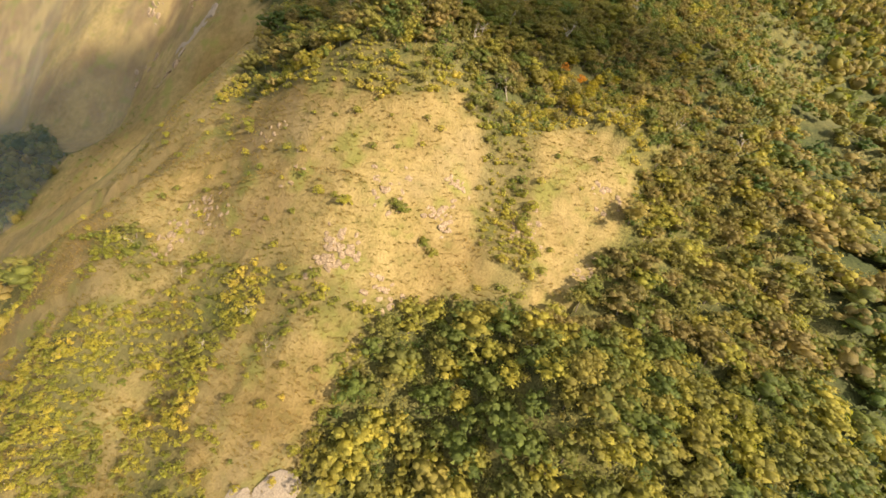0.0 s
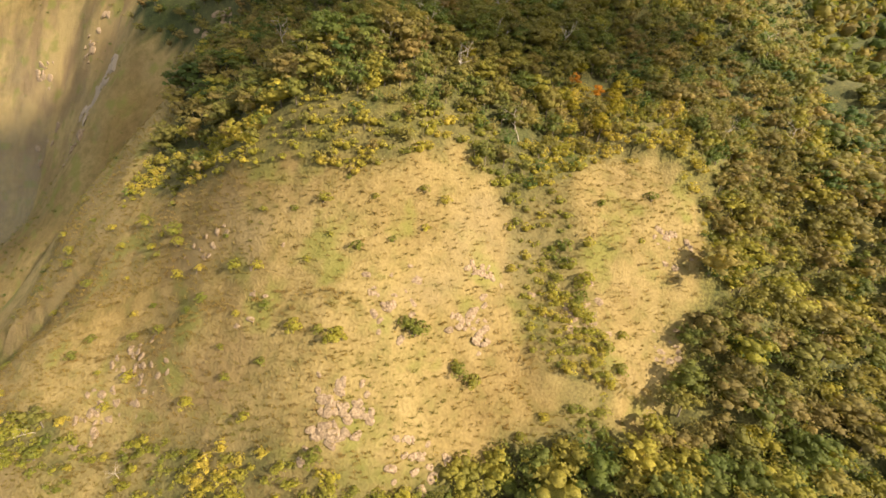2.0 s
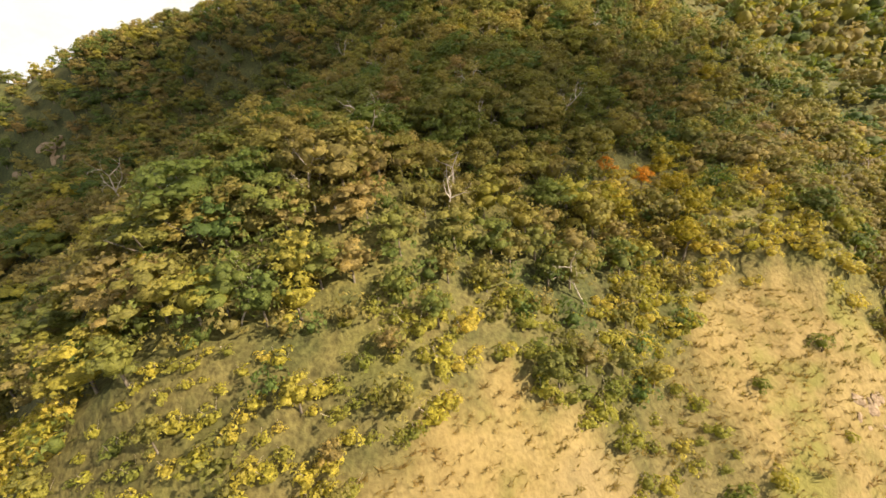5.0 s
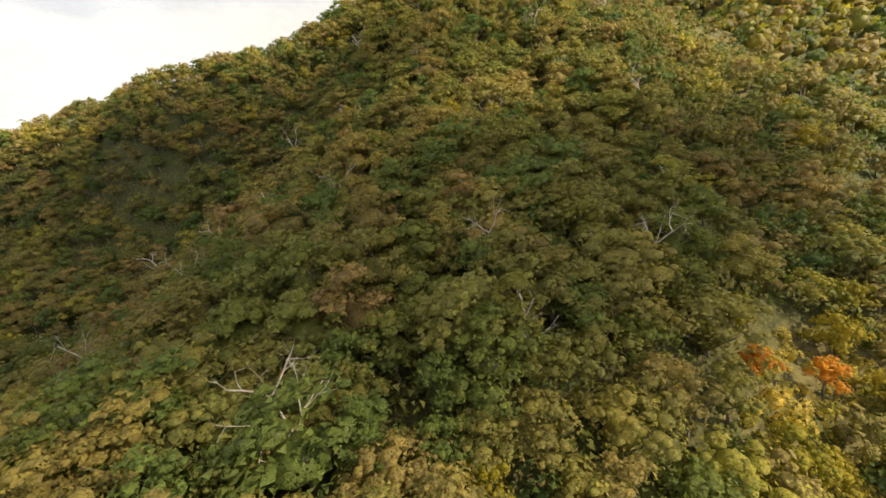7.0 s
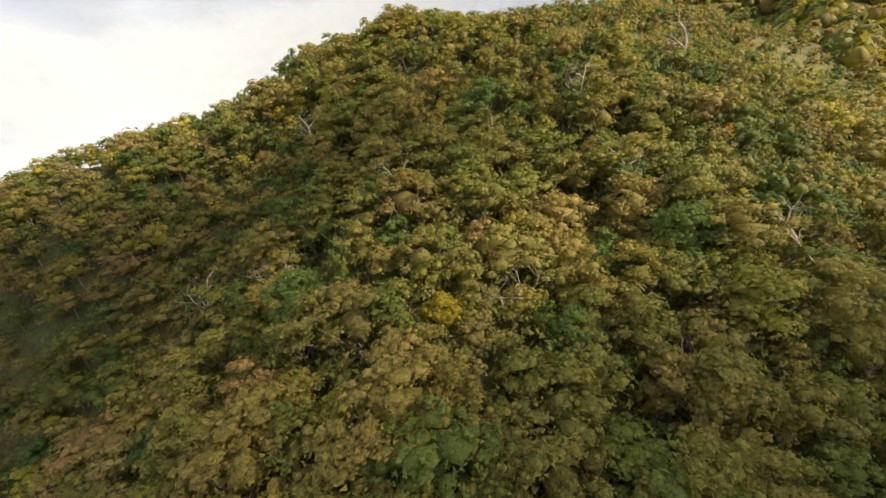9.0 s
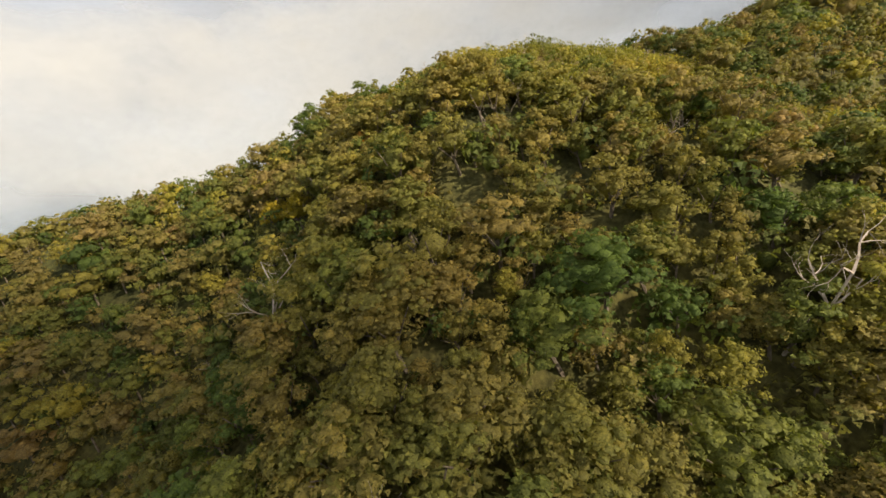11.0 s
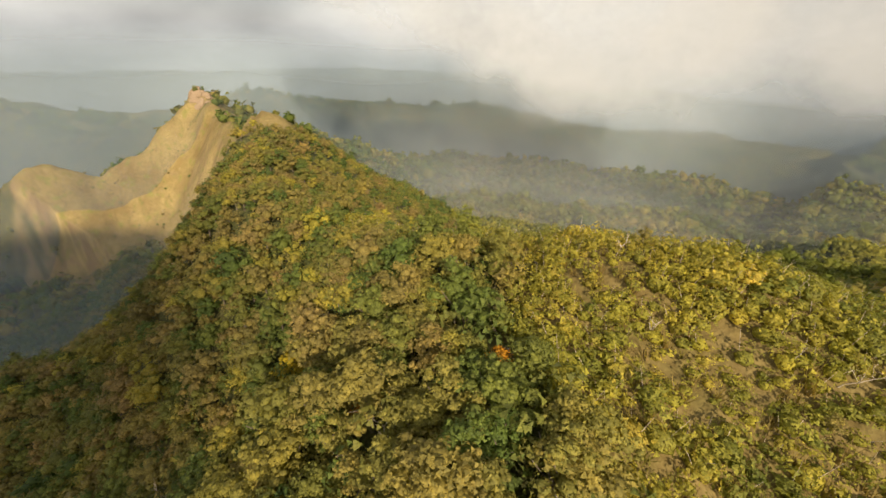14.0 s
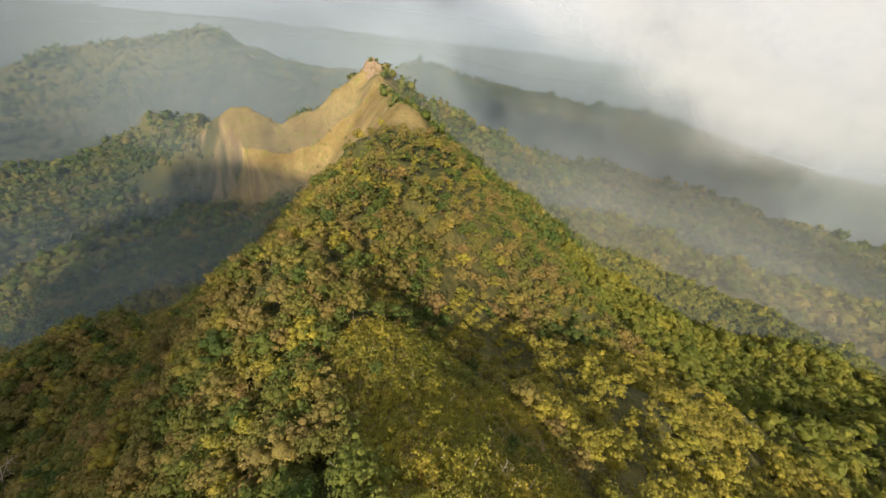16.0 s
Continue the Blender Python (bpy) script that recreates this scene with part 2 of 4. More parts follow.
def foliage(name, palette, source, glow=0.4, grain=11.0, hole=0.74, vary=0.7):
    """Sprays of leaves: a colour for each tree from the palette, a shift for each leaf, gaps between them, light passing through."""
    m, t, b = material(name, 0.6)
    if source == "object":
        tint = t.nodes.new("ShaderNodeObjectInfo").outputs["Random"]
    else:
        a = t.nodes.new("ShaderNodeAttribute")
        a.attribute_name = "tint"
        tint = a.outputs["Fac"]
    base = ramp(t, tint, palette)
    leaf = t.nodes.new("ShaderNodeNewGeometry").outputs["Random Per Island"]
    base = mixed(t, "MULTIPLY", 1.0, base, ramp(t, leaf, [(0.0, (1 - 0.36 * vary,) * 3), (0.6, (1.0, 1.0, 1.0)), (1.0, (1 + 0.45 * vary, 1 + 0.36 * vary, 1 + 0.15 * vary))]))
    base = mixed(t, "MULTIPLY", 0.7, base, ramp(t, noise_of(t, 0.09, 3.0), [(0.3, (0.72, 0.8, 0.72)), (0.7, (1.25, 1.15, 1.05))]))
    cell = node(t, "ShaderNodeTexVoronoi", Scale=grain)
    t.links.new(t.nodes.new("ShaderNodeNewGeometry").outputs["Position"], cell.inputs["Vector"])
    value = t.nodes.new("ShaderNodeSeparateColor")
    t.links.new(cell.outputs["Color"], value.inputs[0])
    base = mixed(t, "MULTIPLY", 1.0, base, ramp(t, value.outputs[0], [(0.0, (1 - 0.38 * vary,) * 3), (0.5, (1.0, 1.0, 1.0)), (1.0, (1 + 0.4 * vary, 1 + 0.34 * vary, 1 + 0.2 * vary))]))
    bump = node(t, "ShaderNodeBump", Strength=0.7, Distance=0.5 / grain)
    bump.invert = True
    t.links.new(cell.outputs["Distance"], bump.inputs["Height"])
    t.links.new(bump.outputs[0], b.inputs["Normal"])
    t.links.new(base, b.inputs["Base Color"])
    tr = t.nodes.new("ShaderNodeBsdfTranslucent")
    t.links.new(mixed(t, "MULTIPLY", 1.0, base, (1.2, 1.25, 0.6, 1.0)), tr.inputs["Color"])
    mx = t.nodes.new("ShaderNodeMixShader")
    mx.inputs[0].default_value = glow
    t.links.new(b.outputs[0], mx.inputs[1])
    t.links.new(tr.outputs[0], mx.inputs[2])
    gap = t.nodes.new("ShaderNodeMath")
    gap.operation = "GREATER_THAN"
    gap.inputs[1].default_value = hole
    t.links.new(cell.outputs["Distance"], gap.inputs[0])
    open_air, leafy = t.nodes.new("ShaderNodeBsdfTransparent"), t.nodes.new("ShaderNodeMixShader")
    for x, y in ((gap.outputs[0], leafy.inputs[0]), (mx.outputs[0], leafy.inputs[1]), (open_air.outputs[0], leafy.inputs[2]), (leafy.outputs[0], t.nodes["Material Output"].inputs["Surface"])):
        t.links.new(x, y)
    return m


FOREST = [(0.0, (0.082, 0.124, 0.033)), (0.18, (0.130, 0.158, 0.038)), (0.38, (0.188, 0.180, 0.048)), (0.58, (0.230, 0.192, 0.064)),
          (0.76, (0.240, 0.186, 0.070)), (0.83, (0.25, 0.222, 0.05)), (0.88, (0.33, 0.295, 0.05)), (0.92, (0.245, 0.218, 0.05)), (1.0, (0.255, 0.176, 0.076))]
SCRUB = [(0.0, (0.150, 0.175, 0.036)), (0.35, (0.225, 0.220, 0.044)), (0.65, (0.32, 0.295, 0.046)), (1.0, (0.42, 0.34, 0.065))]
WOOD = [(0.0, (0.108, 0.160, 0.038)), (0.14, (0.155, 0.182, 0.042)), (0.36, (0.215, 0.204, 0.052)), (0.66, (0.248, 0.212, 0.060)),
        (0.86, (0.262, 0.208, 0.068)), (0.94, (0.255, 0.245, 0.045)), (1.0, (0.285, 0.200, 0.078))]
leaf_single = foliage("leaves_of_trees", WOOD, "object")
leaf_mass = foliage("leaves_of_forest", FOREST, "attribute")
leaf_scrub = foliage("leaves_of_scrub", SCRUB, "attribute", 0.4, 10.0, 0.68, 0.7)
leaf_shrub = foliage("leaves_of_shrubs", SCRUB, "object")
leaf_orange = foliage("orange_leaves", [(0.0, (0.52, 0.25, 0.02)), (1.0, (0.46, 0.20, 0.03))], "object")
leaf_yellow = foliage("yellow_leaves", [(0.0, (0.30, 0.24, 0.02)), (1.0, (0.22, 0.20, 0.02))], "object")
straw = foliage("dry_grass_blades", [(0.0, (0.19, 0.18, 0.045)), (0.3, (0.26, 0.19, 0.062)), (0.55, (0.31, 0.232, 0.085)), (0.75, (0.26, 0.182, 0.078)), (1.0, (0.36, 0.28, 0.12))], "attribute", 0.5, 5.0, 9.0, 0.4)


def build_bark(name, light, dark):
    m, t, b = material(name, 0.85)
    n = noise_of(t, 3.0, 6.0)
    t.links.new(ramp(t, n, [(0.3, dark), (0.7, light)]), b.inputs["Base Color"])
    bump = node(t, "ShaderNodeBump", Strength=0.5, Distance=0.05)
    t.links.new(n, bump.inputs["Height"])
    t.links.new(bump.outputs[0], b.inputs["Normal"])
    return m


bark = build_bark("grey_brown_bark", (0.23, 0.19, 0.14), (0.10, 0.078, 0.056))
bare_wood = build_bark("weathered_bare_wood", (0.58, 0.50, 0.41), (0.33, 0.26, 0.20))
rock_mat = build_bark("lichen_stained_rock", (0.36, 0.265, 0.165), (0.15, 0.10, 0.06))
pale_rock = build_bark("pale_bare_rock", (0.36, 0.29, 0.205), (0.22, 0.165, 0.115))


def build_ground_material():
    m, t, b = material("mountain_ground", 0.95)
    a = t.nodes.new("ShaderNodeAttribute")
    a.attribute_name = "cover"
    big, mid, fine = noise_of(t, 0.05, 4.0), noise_of(t, 0.35, 5.0), noise_of(t, 2.2, 6.0)
    grass = ramp(t, mid, [(0.28, (0.180, 0.150, 0.052)), (0.5, (0.246, 0.185, 0.074)), (0.75, (0.295, 0.224, 0.098))])
    grass = mixed(t, "MULTIPLY", 1.0, grass, ramp(t, fine, [(0.3, (0.78, 0.75, 0.72)), (0.6, (1.07, 1.07, 1.07))]))
    wide = noise_of(t, 0.018, 6.0)
    grass = mixed(t, "MULTIPLY", 1.0, grass, ramp(t, wide, [(0.36, (0.82, 0.76, 0.66)), (0.5, (0.97, 0.96, 0.92)), (0.62, (1.1, 1.1, 1.05))]))
    scale = t.nodes.new("ShaderNodeVectorMath")
    scale.operation = "MULTIPLY"
    scale.inputs[1].default_value = (1.0, 1.0, 0.22)
    spot = t.nodes.new("ShaderNodeNewGeometry")
    t.links.new(spot.outputs["Position"], scale.inputs[0])
    streak = noise_of(t, 0.07, 6.0, scale.outputs[0])
    bare = mixed(t, "MIX", ramp(t, streak, [(0.42, (0, 0, 0)), (0.58, (1, 1, 1))]), (0.215, 0.145, 0.075, 1), (0.35, 0.255, 0.11, 1))
    axis = t.nodes.new("ShaderNodeSeparateXYZ")
    t.links.new(spot.outputs["Normal"], axis.inputs[0])
    grass = mixed(t, "MULTIPLY", 0.25, grass, ramp(t, streak, [(0.38, (0.58, 0.47, 0.38)), (0.5, (0.95, 0.93, 0.88)), (0.62, (1.15, 1.12, 1.05))]))
    grass = mixed(t, "MIX", ramp(t, axis.outputs[2], [(0.42, (0.8, 0.8, 0.8)), (0.58, (0, 0, 0))]), grass, bare)
    green = ramp(t, noise_of(t, 0.11, 5.0), [(0.56, (0, 0, 0)), (0.66, (0.65, 0.65, 0.65))])
    grass = mixed(t, "MIX", green, grass, (0.17, 0.17, 0.035, 1))
    stony = ramp(t, big, [(0.58, (0, 0, 0)), (0.68, (0.4, 0.4, 0.4))])
    grass = mixed(t, "MIX", stony, grass, (0.22, 0.165, 0.085, 1))
    floor = ramp(t, mid, [(0.3, (0.050, 0.055, 0.020)), (0.7, (0.110, 0.100, 0.036))])
    floor = mixed(t, "MULTIPLY", 1.0, floor, ramp(t, noise_of(t, 0.013, 6.0), [(0.35, (0.55, 0.7, 0.6)), (0.5, (1.0, 1.0, 1.0)), (0.65, (1.5, 1.35, 1.1))]))
    floor = mixed(t, "MULTIPLY", 1.0, floor, ramp(t, fine, [(0.3, (0.5, 0.5, 0.5)), (0.7, (1.5, 1.5, 1.4))]))
    t.links.new(mixed(t, "MIX", a.outputs["Fac"], floor, grass), b.inputs["Base Color"])
    bump = node(t, "ShaderNodeBump", Strength=0.5, Distance=0.35)
    t.links.new(fine, bump.inputs["Height"])
    gully = node(t, "ShaderNodeBump", Strength=0.45, Distance=4.0)
    t.links.new(streak, gully.inputs["Height"])
    t.links.new(gully.outputs[0], bump.inputs["Normal"])
    t.links.new(bump.outputs[0], b.inputs["Normal"])
    return m


def build_vapour(name, colour, low, high, scale, frayed=0.0):
    """Thin drifting vapour: lets most light through, thicker where the density of the sheet and the noise are high."""
    m, t, b = material(name)
    a = t.nodes.new("ShaderNodeAttribute")
    a.attribute_name = "amount"
    n = node(t, "ShaderNodeMapRange")
    t.links.new(noise_of(t, scale, 5.0), n.inputs["Value"])
    for key, value in (("From Min", 0.3), ("From Max", 0.7), ("To Min", low), ("To Max", high)):
        n.inputs[key].default_value = value
    # the sheet frays towards its edge
    fray = node(t, "ShaderNodeMapRange")
    fray.interpolation_type = "SMOOTHSTEP"
    edge = t.nodes.new("ShaderNodeMath")
    edge.operation = "MULTIPLY_ADD"
    t.links.new(noise_of(t, scale * 1.7, 6.0), edge.inputs[0])
    edge.inputs[1].default_value = -frayed
    edge.inputs[2].default_value = frayed * 0.28
    torn = t.nodes.new("ShaderNodeMath")
    t.links.new(a.outputs["Fac"], torn.inputs[0])
    t.links.new(edge.outputs[0], torn.inputs[1])
    t.links.new(torn.outputs[0], fray.inputs["Value"])
    cover = fray.outputs[0] if frayed else a.outputs["Fac"]
    mul = t.nodes.new("ShaderNodeMath")
    mul.operation, mul.use_clamp = "MULTIPLY", True
    t.links.new(cover, mul.inputs[0])
    t.links.new(n.outputs[0], mul.inputs[1])
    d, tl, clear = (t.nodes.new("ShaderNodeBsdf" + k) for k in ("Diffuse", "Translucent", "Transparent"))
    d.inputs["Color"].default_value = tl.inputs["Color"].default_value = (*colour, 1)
    both, out = t.nodes.new("ShaderNodeMixShader"), t.nodes.new("ShaderNodeMixShader")
    both.inputs[0].default_value = 0.5
    for x, y in ((d.outputs[0], both.inputs[1]), (tl.outputs[0], both.inputs[2]), (mul.outputs[0], out.inputs[0]),
                 (clear.outputs[0], out.inputs[1]), (both.outputs[0], out.inputs[2]), (out.outputs[0], t.nodes["Material Output"].inputs["Surface"])):
        t.links.new(x, y)
    return m


# haze laid on as colour: paler far off, darkened for the shaded valleys
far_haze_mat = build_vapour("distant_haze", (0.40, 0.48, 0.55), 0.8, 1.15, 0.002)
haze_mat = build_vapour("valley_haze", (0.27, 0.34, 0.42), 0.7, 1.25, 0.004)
# sunlight on the mist is put into its warm pale colour
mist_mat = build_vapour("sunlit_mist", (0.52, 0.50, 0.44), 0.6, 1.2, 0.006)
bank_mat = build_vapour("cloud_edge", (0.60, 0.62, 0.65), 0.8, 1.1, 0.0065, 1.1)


def build_cloud(name, thickness):
    """A sun blocker in cloud form that lets a part of the sunlight through."""
    m, t, b = material(name)
    b.inputs["Base Color"].default_value = (0.8, 0.8, 0.8, 1)
    mx, clear = t.nodes.new("ShaderNodeMixShader"), t.nodes.new("ShaderNodeBsdfTransparent")
    mx.inputs[0].default_value = thickness
    for x, y in ((clear.outputs[0], mx.inputs[1]), (b.outputs[0], mx.inputs[2]), (mx.outputs[0], t.nodes["Material Output"].inputs["Surface"])):
        t.links.new(x, y)
    return m


shade_cloud = build_cloud("shade_cloud", 0.66)

# ---- ground ----
ground = tagged(build_ground(), "steep mountain with forest floor and dry golden grass slopes", "ground", kind="structure")
ground.data.materials.append(build_ground_material())


# ---- mesh helpers ----
def mesh_of(name, verts, tris, mats, tint=None, smooth=False):
    """A mesh out of arrays of points and triangles, with an optional value for each point."""
    me = bpy.data.meshes.new(name)
    me.vertices.add(len(verts))
    me.vertices.foreach_set("co", np.asarray(verts, np.float32).ravel())
    me.loops.add(3 * len(tris))
    me.loops.foreach_set("vertex_index", np.asarray(tris, np.int32).ravel())
    me.polygons.add(len(tris))
    me.polygons.foreach_set("loop_start", np.arange(0, 3 * len(tris), 3, dtype=np.int32))
    me.polygons.foreach_set("use_smooth", np.full(len(tris), smooth))
    me.update(calc_edges=True)
    me.validate()
    if tint is not None:
        me.attributes.new("tint", "FLOAT", "POINT").data.foreach_set("value", np.asarray(tint, np.float32))
    for m in mats:
        me.materials.append(m)
    return me


def part(name, mesh, parent, label=""):
    ob = new(name, mesh)
    ob.parent = parent
    return tagged(ob, label)


PHI = (1 + 5 ** 0.5) / 2
ICO_V = np.array([(-1, PHI, 0), (1, PHI, 0), (-1, -PHI, 0), (1, -PHI, 0), (0, -1, PHI), (0, 1, PHI), (0, -1, -PHI), (0, 1, -PHI),
                  (PHI, 0, -1), (PHI, 0, 1), (-PHI, 0, -1), (-PHI, 0, 1)]) / math.hypot(1, PHI)


def ico_faces():
    """Triangles of the icosahedron, as the nearest triples of its points."""
    out = []
    for i in range(12):
        for j in range(i + 1, 12):
            for k in range(j + 1, 12):
                d = [np.linalg.norm(ICO_V[a] - ICO_V[b]) for a, b in ((i, j), (j, k), (i, k))]
                if max(d) < 1.1:
                    n = np.cross(ICO_V[j] - ICO_V[i], ICO_V[k] - ICO_V[i])
                    out.append((i, j, k) if n @ ICO_V[i] > 0 else (i, k, j))
    return np.array(out)


ICO_F = ico_faces()


def unit(v):
    return v / (np.linalg.norm(v, axis=-1, keepdims=True) + 1e-9)


def crown_arrays(rng, radius, tall, lobes, leaves, leaf, base, low=-0.35, core=0.5, whole=True):
    """A billowing crown: many leafy clumps over a dome, with a dark inside; leaves are folded blades, or single ones far off."""
    k = np.arange(lobes)
    ang = k * 2.39996 + rng.uniform(0, 6)
    ring = np.sqrt((k + 0.4) / lobes)
    out = radius * 0.78 * ring * rng.uniform(0.72, 1.24, lobes)
    mid = np.array((rng.normal() * 0.1 * radius, rng.normal() * 0.1 * radius, base + 0.32 * tall))
    c = np.stack([np.cos(ang) * out, np.sin(ang) * out, tall * (0.52 - 0.62 * ring ** 2.2) + rng.uniform(-0.17, 0.17, lobes) * tall], 1) + mid
    r = radius * rng.uniform(0.75, 1.25, lobes) * 1.18 / lobes ** 0.5
    verts = [mid + ICO_V * rng.uniform(0.85, 1.15, (12, 1)) * (radius * core, radius * core, tall * core * 0.72)]
    tris = [ICO_F]
    if leaves > 80:
        # a small dense heart and loose sprays round it
        n = 10
        verts[0] = mid + (verts[0] - mid) * 0.84
        heart = mid + unit(rng.normal(size=(n, 1, 3))) * rng.uniform(0.35, 0.6, (n, 1, 1)) * (radius, radius, tall * 0.6)
        spray = (heart + rng.normal(size=(n, 4, 3)) * (radius * 0.15, radius * 0.15, radius * 0.06)).reshape(-1, 3)
        q = 12 + 4 * np.arange(n)[:, None]
        verts = [np.concatenate([verts[0], spray])]
        tris = [np.concatenate([ICO_F, q + (0, 1, 2), q + (1, 3, 2)])]
    pick = rng.choice(lobes, leaves * 3, p=r ** 2 / (r ** 2).sum())
    way = unit(rng.normal(size=(leaves * 3, 3)) + unit(c[pick] - mid) * 0.7 + (0, 0, 0.35))
    at = c[pick] + way * r[pick][:, None] * rng.uniform(0.82, 1.06, (leaves * 3, 1)) * (1, 1, 0.85)
    inside = (np.linalg.norm((at[:, None] - c[None]), axis=2) < 0.62 * r[None]).any(1)
    keep = np.flatnonzero(~inside & (way[:, 2] > low))[:leaves]
    at, way = at[keep], way[keep]
    n = unit(way + rng.normal(size=way.shape) * 0.3 + (0, 0, 0.15))
    side = unit(np.cross(n, rng.normal(size=n.shape)))
    up = np.cross(n, side)
    s = (leaf * rng.uniform(0.6, 1.25, len(at)))[:, None]
    if whole:
        blade = np.stack([at - side * s, at - up * s * 0.55 + n * s * 0.15, at + side * s, at + up * s * 0.55 + n * s * 0.15], 1).reshape(-1, 3)
        q = 4 * np.arange(len(at))[:, None]
        f = np.concatenate([q + (0, 1, 2), q + (0, 2, 3)])
    else:
        blade = np.stack([at - side * s, at - up * s * 0.9 + side * s * 0.5, at + up * s * 0.7 + side * s * 0.7], 1).reshape(-1, 3)
        f = 3 * np.arange(len(at))[:, None] + (0, 1, 2)
    tris.append(f + len(verts[0]))
    verts.append(blade)
    return np.concatenate(verts), np.concatenate(tris)


ICO_TOP = ICO_F[ICO_V[ICO_F].mean(1)[:, 2] > -0.4]


def billow_arrays(rng, radius, tall, lobes, florets, leaves, leaf, base):
    """A cauliflower crown: lobes heaped over a dome, each set with small tufts of foliage, and loose leaves that stand off them."""
    k = np.arange(lobes)
    ang, ring = k * 2.39996 + rng.uniform(0, 6), np.sqrt((k + 0.35) / lobes)
    out = radius * 0.78 * ring * rng.uniform(0.75, 1.2, lobes)
    mid = np.array((rng.normal() * 0.08 * radius, rng.normal() * 0.08 * radius, base + 0.3 * tall))
    c = np.stack([np.cos(ang) * out, np.sin(ang) * out, tall * (0.46 - 0.62 * ring ** 2.2) + rng.uniform(-0.13, 0.13, lobes) * tall], 1) + mid
    r = radius * rng.uniform(0.75, 1.3, lobes) * 1.12 / lobes ** 0.5
    flat = rng.uniform(0.62, 0.9, lobes)
    heart = mid - (0, 0, 0.06 * tall)
    verts, tris, n = [heart + ICO_V * rng.uniform(0.75, 1.15, (12, 1)) * (radius * 0.46, radius * 0.46, tall * 0.26)], [ICO_F], 12
    for at, size, low in zip(c, r, flat):
        verts.append(ICO_V * rng.uniform(0.5, 0.74, (12, 1)) * size * (1, 1, low) + at)
        tris.append(ICO_TOP + n)
        n += 12

    def over(count, near, far, lift):
        """Places and directions on the outside of the lobes."""
        pick = rng.choice(lobes, count * 4, p=r ** 2 / (r ** 2).sum())
        way = unit(rng.normal(size=(count * 4, 3)) + unit(c[pick] - mid) * 0.6 + (0, 0, lift))
        squash = np.stack([np.ones(count * 4), np.ones(count * 4), flat[pick]], 1)
        at = c[pick] + way * r[pick][:, None] * rng.uniform(near, far, (count * 4, 1)) * squash
        free = ~(np.linalg.norm((at[:, None] - c[None]), axis=2) < 0.66 * r[None]).any(1) & (way[:, 2] > -0.35)
        chosen = np.flatnonzero(free)[:count]
        return at[chosen], way[chosen], r[pick][chosen]

    at, way, size = over(florets, 0.8, 1.0, 0.4)
    size = size * rng.uniform(0.2, 0.36, len(at))
    bud = at[:, None] + ICO_V[None] * rng.uniform(0.7, 1.25, (len(at), 12, 1)) * size[:, None, None] * (1, 1, 0.8)
    verts.append(bud.reshape(-1, 3))
    tris.append((ICO_TOP[None] + n + 12 * np.arange(len(at))[:, None, None]).reshape(-1, 3))
    n += 12 * len(at)
    at, way, _ = over(leaves, 0.84, 1.18, 0.4)
    # sprays that hang round the inside of the crown
    under = unit(rng.normal(size=(leaves // 5, 3)) * (1, 1, 0.6) - (0, 0, 0.35))
    at = np.concatenate([at, heart + under * rng.uniform(0.85, 1.3, (len(under), 1)) * (radius * 0.52, radius * 0.52, tall * 0.3)])
    way = np.concatenate([way, under])
    nrm = unit(way * 0.8 + rng.normal(size=way.shape) * 0.45 + (0, 0, 0.25))
    side = unit(np.cross(nrm, rng.normal(size=nrm.shape)))
    up = np.cross(nrm, side)
    s = (leaf * rng.uniform(0.6, 1.35, len(at)))[:, None]
    verts.append(np.stack([at - side * s, at - up * s * 0.7 + side * s * 0.45, at + up * s * 0.7 + side * s * 0.45], 1).reshape(-1, 3))
    tris.append(3 * np.arange(len(at))[:, None] + (0, 1, 2) + n)
    return np.concatenate(verts), np.concatenate(tris)


def with_trunk(crown, height, radius):
    """A crown on a plain tapered trunk, the trunk's faces in the second material."""
    v, f = crown
    tv, tf = limb_arrays([((0, 0, -1.0), (0.1, 0, height), radius, radius * 0.6)], 4)
    return np.concatenate([v, tv]), np.concatenate([f, tf + len(v)]), np.concatenate([np.zeros(len(f), int), np.ones(len(tf), int)])


def limb_arrays(segments, sides=5):
    """Tapered limbs: a list of (start, end, radius at start, radius at end)."""
    verts, tris, n = [], [], 0
    for a, b, ra, rb in segments:
        a, b = np.array(a, float), np.array(b, float)
        d = unit(b - a)
        e = unit(np.cross(d, (0.31, 0.77, 0.55)))
        g = np.cross(d, e)
        w = np.arange(sides) * 2 * np.pi / sides
        o = np.cos(w)[:, None] * e + np.sin(w)[:, None] * g
        verts.append(np.concatenate([a + o * ra, b + o * rb]))
        i = np.arange(sides)
        j = (i + 1) % sides
        tris.append(np.concatenate([np.stack([i, j, j + sides], 1), np.stack([i, j + sides, i + sides], 1)]) + n)
        n += 2 * sides
    return np.concatenate(verts), np.concatenate(tris)


def branching(rng, start, way, length, radius, depth, out):
    """Forking limbs, bent a little at every joint."""
    at, d, r = np.array(start, float), unit(np.array(way, float)), radius
    steps = 3
    for k in range(steps):
        d = unit(d + rng.normal(size=3) * 0.20 + (0, 0, 0.05))
        to = at + d * length / steps
        out.append((at, to, r, r * 0.8))
        at, r = to, r * 0.8
        if depth and k:
            for _ in range(1 if rng.random() < 0.5 else 2):
                branching(rng, at, d + rng.normal(size=3) * 0.75, length * rng.uniform(0.45, 0.7), r * 0.62, depth - 1, out)
    return out


